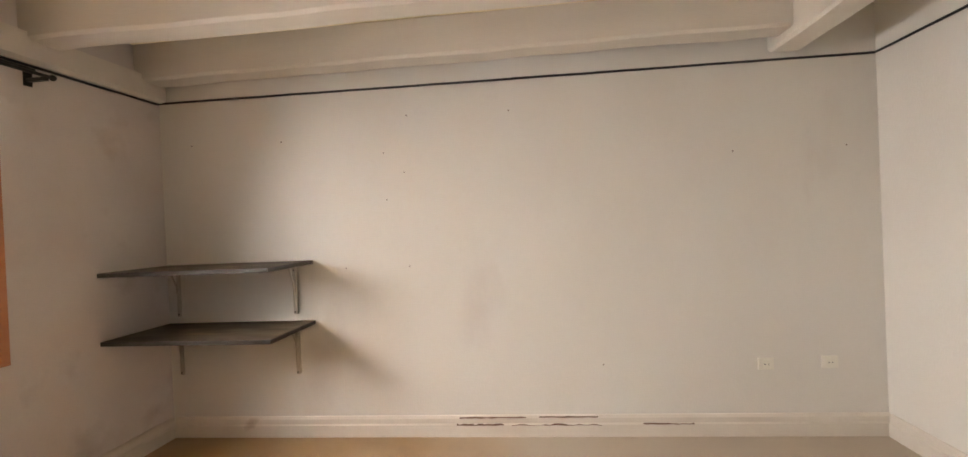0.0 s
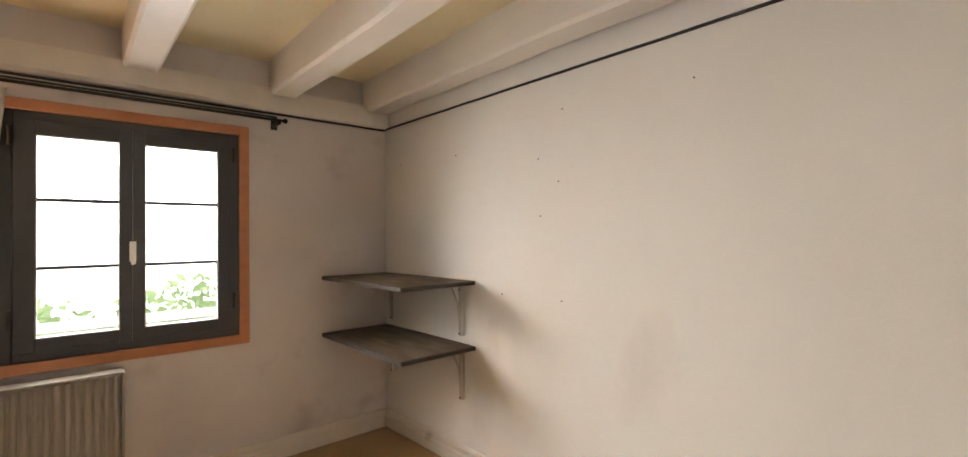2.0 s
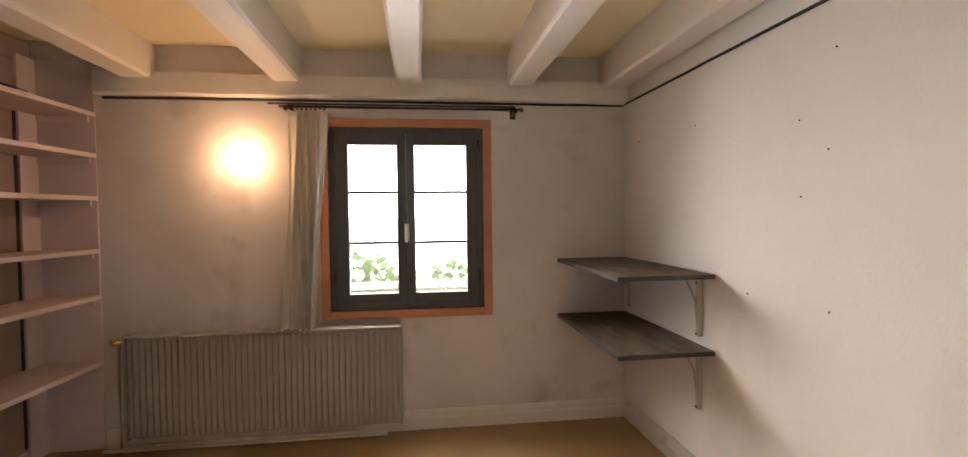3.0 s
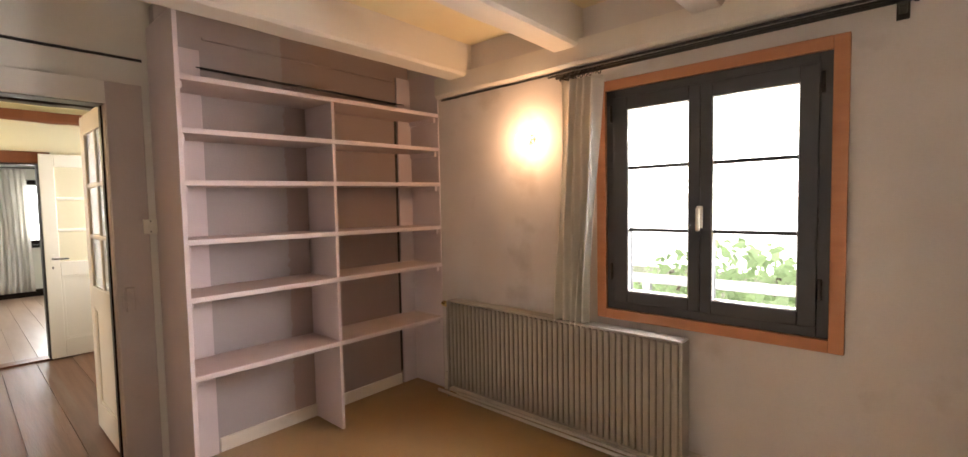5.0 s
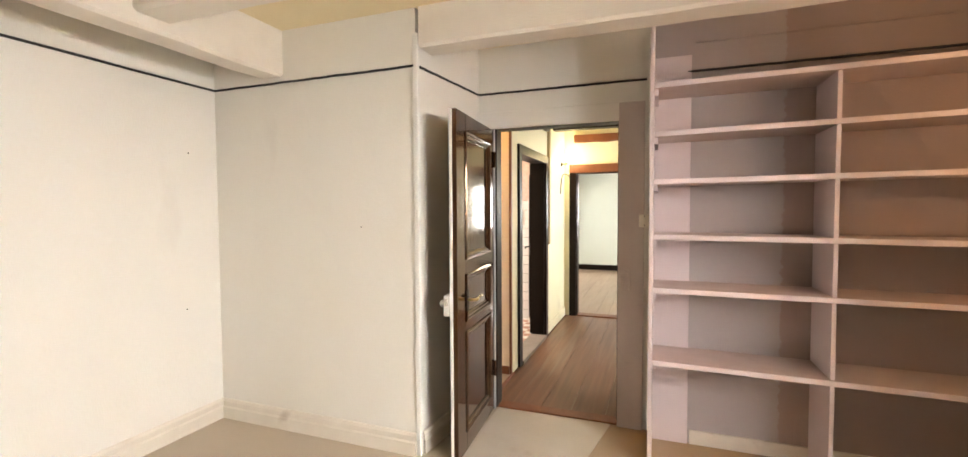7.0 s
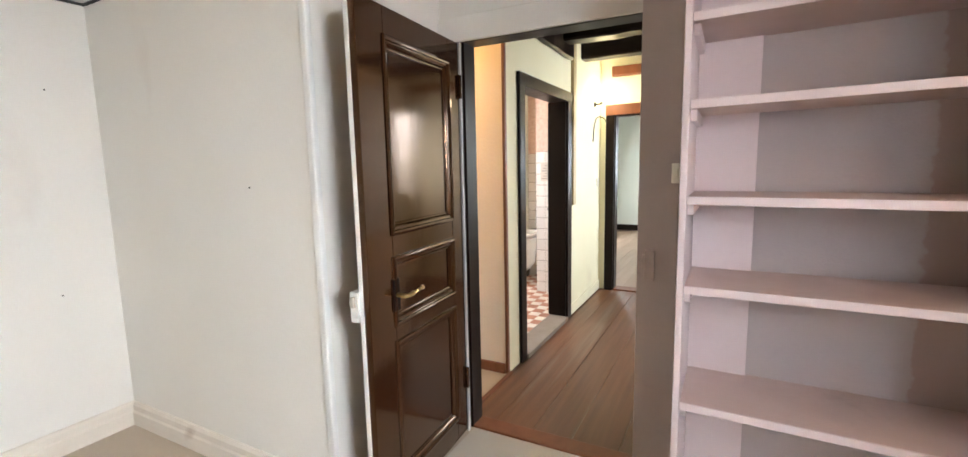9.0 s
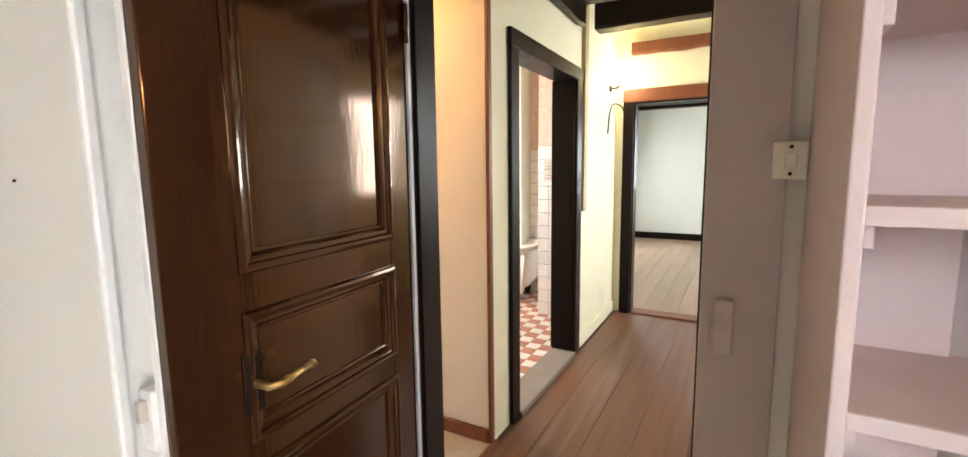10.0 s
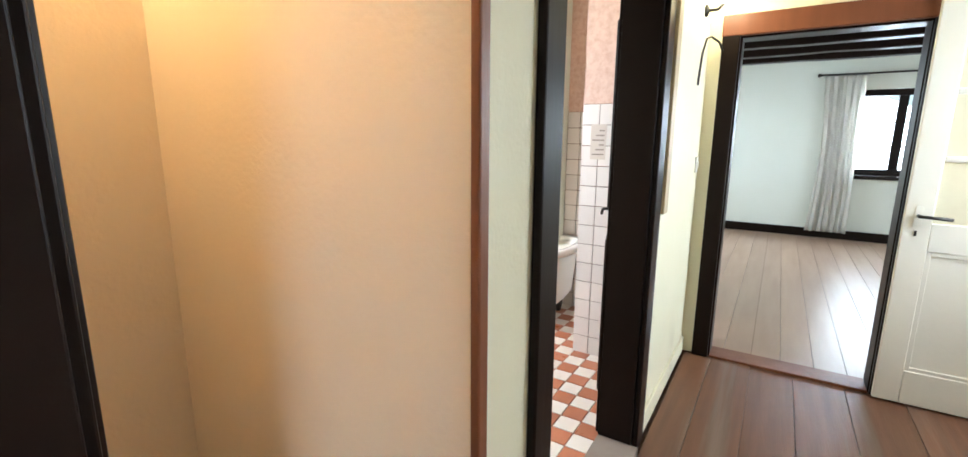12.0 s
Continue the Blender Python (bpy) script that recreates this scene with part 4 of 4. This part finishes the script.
# ---- far room ----
bm = bmesh.new()
FY = -7.45
box(bm, -3.2, -1.25, FY - 0.2, FY, 0, 2.7), box(bm, -0.25, 2.2, FY - 0.2, FY, 0, 2.7), box(bm, -1.25, -0.25, FY - 0.2, FY, 0, 0.88), box(bm, -1.25, -0.25, FY - 0.2, FY, 1.98, 2.7)
solid("wall_far_south", bm, FARW, "pale painted far room wall with a window", "wall")
bm = bmesh.new()
box(bm, 1.9, 2.1, -8.1, -6.5, 0, 2.7), box(bm, 1.9, 2.1, -5.5, -2.72, 0, 2.7), box(bm, 1.9, 2.1, -6.5, -5.5, 0, 0.95), box(bm, 1.9, 2.1, -6.5, -5.5, 2.05, 2.7)
solid("wall_far_east", bm, FARW, "pale painted far room side wall with a window", "wall")
# opening is out of view, cut only for the added west lamp
bm = bmesh.new()
box(bm, -3.4, -3.2, -8.1, -4.6, 0, 2.7), box(bm, -3.4, -3.2, -3.4, -2.6, 0, 2.7), box(bm, -3.4, -3.2, -4.6, -3.4, 0, 0.95), box(bm, -3.4, -3.2, -4.6, -3.4, 2.15, 2.7)
solid("wall_far_west", bm, FARW, "pale painted far room side wall with an added unseen opening", "wall")
bm = bmesh.new()
box(bm, -3.4, -1.2, -2.72, -2.62, 0, 2.7), box(bm, 1.06, 2.1, -3.2, -3.08, 0, 2.7)
solid("wall_far_north", bm, FARW, "plain pale painted partition", "wall")
solid("ceiling_far", B(-3.4, 2.1, -8.1, -2.72, 2.55, 2.7), FARW, "pale far room ceiling", "ceiling")
for i in range(8):
    y = -3.25 - i * 0.62
    beam("far_beam", -3.2, 1.9, y - 0.17, y, 2.33, 2.55, DARKW, "dark brown far room ceiling beam")
solid("baseboard_far", B(-3.2, 1.9, FY, FY + 0.03, 0, 0.12, bevel=0.004), DARKW, "dark brown far room skirting", "skirting board")
w2 = thing("window_2", "dark framed window in the far room", "window", Matrix.Translation((-0.75, FY - 0.08, -0.07)), kind="structure")
for nm, a in (("window_frame", (-0.5, -0.42, -0.04, 0.04, 0.95, 2.05)), ("window_frame", (0.42, 0.5, -0.04, 0.04, 0.95, 2.05)), ("window_frame", (-0.42, 0.42, -0.04, 0.04, 0.95, 1.03)), ("window_frame", (-0.42, 0.42, -0.04, 0.04, 1.97, 2.05)), ("mullion", (-0.05, 0.05, -0.03, 0.03, 1.03, 1.97))):
    part(nm, B(*a, bevel=0.004), DARKW, w2)
for x0, x1 in ((-0.42, -0.05), (0.05, 0.42)):
    for k in range(3):
        p = part("pane", B(x0, x1, -0.003, 0.003, 1.03 + k * 0.31, 1.34 + k * 0.31 - 0.02), GLASS, w2)
        p.visible_shadow = False
    for k in (1, 2):
        part("muntin", B(x0, x1, -0.015, 0.015, 1.01 + k * 0.31, 1.03 + k * 0.31), DARKW, w2)
part("window_sill", B(-0.55, 0.55, 0.04, 0.15, 0.90, 0.95, bevel=0.006), DARKW, w2)
w3 = thing("window_3", "dark framed side window in the far room", "window", Matrix.Translation((2.0, -6.0, 0)), kind="structure")
for nm, a in (("window_frame", (-0.04, 0.04, -0.5, -0.42, 0.95, 2.05)), ("window_frame", (-0.04, 0.04, 0.42, 0.5, 0.95, 2.05)), ("window_frame", (-0.04, 0.04, -0.42, 0.42, 0.95, 1.03)), ("window_frame", (-0.04, 0.04, -0.42, 0.42, 1.97, 2.05)), ("mullion", (-0.03, 0.03, -0.05, 0.05, 1.03, 1.97))):
    part(nm, B(*a, bevel=0.004), DARKW, w3)


def hanging(name, x0, x1, y, ztop, zbot, folds):
    c = thing(name, "off-white curtain hanging to the floor beside the window", "curtain")
    bm = bmesh.new()
    rows = []
    for j in range(17):
        f = j / 16
        rows.append([bm.verts.new((x0 + (x1 - x0) * (i / 60) * (1 - 0.12 * math.sin(f * 3)) + 0.01 * math.sin(f * 5 + i), y + 0.03 * math.sin(i / 60 * folds * 6.283 + f), ztop + (zbot - ztop) * f)) for i in range(61)])
    for a, b in zip(rows, rows[1:]):
        for i in range(60):
            bm.faces.new((a[i], a[i + 1], b[i + 1], b[i])).smooth = True
    bmesh.ops.solidify(bm, geom=bm.faces[:], thickness=0.003)
    part("cloth", bm, CLOTH, c)
    return c


hanging("far_curtain", -0.34, 0.11, FY + 0.12, 2.15, 0.10, 6)
fr2 = thing("far_curtain_rod", "dark curtain rod in the far room", "curtain rod")
part("rod", tube(bmesh.new(), [(-2.0, FY + 0.12, 2.17), (0.15, FY + 0.12, 2.17)], 0.012), METALD, fr2)
part("finial", ball(bmesh.new(), (0.17, FY + 0.12, 2.17), 0.025), METALD, fr2)
part("rod_bracket", B(-0.02, 0.0, FY, FY + 0.13, 2.15, 2.165), METALD, fr2)

# ---- bathroom ----
solid("floor_bath_bed", B(HX + 0.1, 2.8, -3.08, -0.52, -0.12, -0.004), GROUT, "dark bathroom floor joints", "floor")
solid("ceiling_bath", B(HX + 0.14, 2.85, -3.1, -0.52, 2.5, 2.54), ORANGE, "peach bathroom ceiling", "ceiling")
pier = solid("bath_pier", B(1.30, 1.50, -2.35, -2.21, 0, 2.5), WPAPER, "bathroom partition, tiled below and papered above", "wall")
bback = solid("wall_bath_south", B(1.055, 2.8, -3.08, -2.96, 0, 2.5), WPAPER, "bathroom wall, tiled below and papered above", "wall")
# unseen opening added behind the bathroom's fill lamp
bm = bmesh.new()
box(bm, 2.70, 2.85, -3.1, -2.0, 0, 2.54), box(bm, 2.70, 2.85, -1.2, -0.4, 0, 2.54), box(bm, 2.70, 2.85, -2.0, -1.2, 0, 1.2), box(bm, 2.70, 2.85, -2.0, -1.2, 2.1, 2.54)
solid("wall_bath_east", bm, WPAPER, "papered bathroom outer wall with a small added unseen opening", "wall")
tub = thing("bathtub", "old white enamelled bathtub with a beige side", "bathtub")


def oval(bm, loops, c, seg=36):
    """Stacked rounded-rectangle loops of (half x, half y, height)."""
    rings = []
    for a, b, z in loops:
        ring = []
        for k in range(seg):
            t = 2 * math.pi * k / seg
            ct, sn = math.cos(t), math.sin(t)
            ring.append(bm.verts.new((c[0] + a * math.copysign(abs(ct) ** 0.45, ct), c[1] + b * math.copysign(abs(sn) ** 0.45, sn), z)))
        rings.append(ring)
    for p, q in zip(rings, rings[1:]):
        for k in range(seg):
            bm.faces.new((p[k], p[(k + 1) % seg], q[(k + 1) % seg], q[k])).smooth = True
    bm.faces.new(rings[0][::-1]), bm.faces.new(rings[-1])
    return bm


TC = (2.16, -2.64)
part("basin", oval(bmesh.new(), [(0.46, 0.27, 0.535), (0.50, 0.30, 0.54), (0.505, 0.305, 0.575), (0.49, 0.29, 0.59), (0.455, 0.26, 0.585), (0.43, 0.235, 0.54), (0.38, 0.18, 0.22)], TC), CERAM, tub)
part("side", oval(bmesh.new(), [(0.36, 0.20, 0.12), (0.42, 0.25, 0.2), (0.45, 0.27, 0.536)], TC), PLASTIC, tub, "beige enamelled side")
part("waste_pipe", tube(bmesh.new(), [(1.72, -2.36, 0.50), (1.72, -2.36, 0.2), (1.74, -2.38, 0.15), (1.80, -2.42, 0.13)], 0.016), PLASTIC, tub)
for dx in (-0.3, 0.3):
    for dy in (-0.17, 0.17):
        part("foot", lathe(bmesh.new(), [(0.02, 0), (0.03, 0.05), (0.04, 0.13)], (TC[0] + dx, TC[1] + dy, 0.004), 10), METALD, tub)
nt = thing("wall_notice", "small faded paper notice stuck to the tiles", "notice")
part("sheet", B(1.355, 1.445, -2.1995, -2.198, 1.22, 1.42), PAPER, nt)
for i in range(6):
    part("text_line", B(1.365, 1.435 - 0.02 * (i % 3), -2.1985, -2.1975, 1.245 + i * 0.027, 1.253 + i * 0.027), INK, nt)

# ---- outside ----
solid("ground", B(-60, 60, -60, 60, -3.2, -3.0), GROUND, "garden ground outside", "ground")
solid("backdrop", B(-30.2, -30, -45, 45, -3, 30), glow("bright_overcast_sky", (0.97, 0.98, 1.0), 4.0), "bright white overcast sky", "sky")
rl = thing("balcony_rail", "grey outdoor rail beyond the window", "railing")
part("top_bar", B(-3.05, -3.0, 0.5, 5.5, 0.80, 0.87, bevel=0.005), RAILM, rl)
for y in (0.6, 2.1, 3.6, 5.1):
    part("post", B(-3.05, -3.0, y, y + 0.06, -3.0, 0.80), RAILM, rl)
ev = thing("roof_eave", "weathered timber eave above the window outside", "roof")
part("soffit", B(-3.0, -2.2, 0.0, 6.0, 2.62, 2.66), EAVE, ev)
for i in range(12):
    part("rafter_end", B(-2.95, -2.2, 0.2 + i * 0.45, 0.29 + i * 0.45, 2.50, 2.62, bevel=0.004), EAVE, ev)
part("fascia", B(-3.04, -3.0, 0.0, 6.0, 2.44, 2.68), EAVE, ev)


def bush(x, y, z0, r, n):
    t = thing("tree", "leafy green garden tree seen through the window", "tree", Matrix.Translation((x, y, -3.0)), group="garden trees")
    bm = bmesh.new()
    h = z0 + 3.0
    for k in range(7):
        a = k * 0.9
        e = (r * 0.6 * math.cos(a), r * 0.6 * math.sin(a), h + r * random.uniform(0.2, 0.7))
        pts = [(0, 0, 0), (0.05, 0.03, h * 0.45), (e[0] * 0.3, e[1] * 0.3, h * 0.8), e]
        tube(bm, pts, 0.05, 6)
    part("trunk", bm, BARK, t)
    verts, faces = [], []
    for _ in range(n):
        d = Vector((random.gauss(0, 1), random.gauss(0, 1), random.gauss(0, 0.8))).normalized()
        c = Vector((0, 0, h)) + d * r * random.uniform(0.45, 1.05)
        q = Euler((random.uniform(0, 6), random.uniform(0, 6), random.uniform(0, 6))).to_quaternion()
        s = random.uniform(0.07, 0.14)
        i = len(verts)
        verts += [c + q @ Vector(p) * s for p in ((-0.5, 0, 0), (0, 1, 0.1), (0.5, 0, 0), (0, -1, 0.1))]
        faces.append((i, i + 1, i + 2, i + 3))
    me = bpy.data.meshes.new("crown")
    me.from_pydata([tuple(v) for v in verts], [], faces)
    me.materials.append(LEAF)
    c = new("crown", me)
    c.parent = t


for x, y, z, r in ((-5.5, 0.9, -0.9, 1.5), (-5.9, 3.0, -0.95, 1.6), (-5.6, 5.1, -0.9, 1.6), (-7.6, -1.6, -0.9, 1.9), (-8, 1.6, -0.9, 1.9), (-8, 4.4, -0.8, 1.9), (-8, 7.5, -0.9, 1.9)):
    bush(x, y, z - 0.3, r, 5200)

# ---- pieces: hall planks, far room planks, tiles ----
rng = random.Random(4)
hall_floor = bpy.data.objects["floor_hall_base"]
x = -1.10
while x < HX - 0.03:
    w = rng.uniform(0.20, 0.27)
    x1 = min(x + w, HX - 0.03)
    p = part("plank", B(x + 0.0012, x1 - 0.0012, -2.58, 0.388, -0.024, rng.uniform(-0.002, 0.001), bevel=0.002), PLANK, hall_floor)
    x = x1
far_floor = solid("floor_far", B(-3.3, 2.0, -8.0, -2.66, -0.14, -0.025), GROUT, "dark gaps below far room boards", "floor")
x = -3.2
while x < 1.9:
    w = rng.uniform(0.14, 0.19)
    part("plank", B(x + 0.0015, min(x + w, 1.9) - 0.0015, -7.44, -2.73, -0.024, rng.uniform(-0.001, 0.001)), FARF, far_floor)
    x += w


def tile_mesh(name, w, d, h, material):
    return mesh_of(name, B(-w / 2, w / 2, -d / 2, d / 2, 0, h, bevel=0.0015), material)


S = 0.105
tm = (tile_mesh("tile", S - 0.004, S - 0.004, 0.010, TILER), tile_mesh("tile", S - 0.004, S - 0.004, 0.010, TILEC))
bed = bpy.data.objects["floor_bath_bed"]
for i in range(9):
    for j in range(24):
        o = new("tile", tm[(i + j) % 2])
        o.parent = bed
        o.location = (HX + 0.205 + i * S, -0.60 - j * S, -0.006)
W, H = 0.099, 0.118
wt = mesh_of("tile", B(-W / 2 + 0.002, W / 2 - 0.002, 0, 0.008, -H / 2 + 0.002, H / 2 - 0.002, bevel=0.0015), TILEW)
solid("grout_pier", B(1.301, 1.499, -2.21, -2.207, 0, 1.535), GROUT, "dark joints between the tiles", "wall")
solid("grout_back", B(1.5, 2.69, -2.96, -2.957, 0, 1.535), GROUT, "dark joints between the tiles", "wall")
for par, x0, n, y in ((pier, 1.499, 2, -2.208), (bback, 2.69, 12, -2.958)):
    for i in range(n):
        for j in range(13):
            o = new("tile", wt)
            o.parent = par
            o.location = (x0 - W / 2 - i * W, y, H / 2 + j * H)
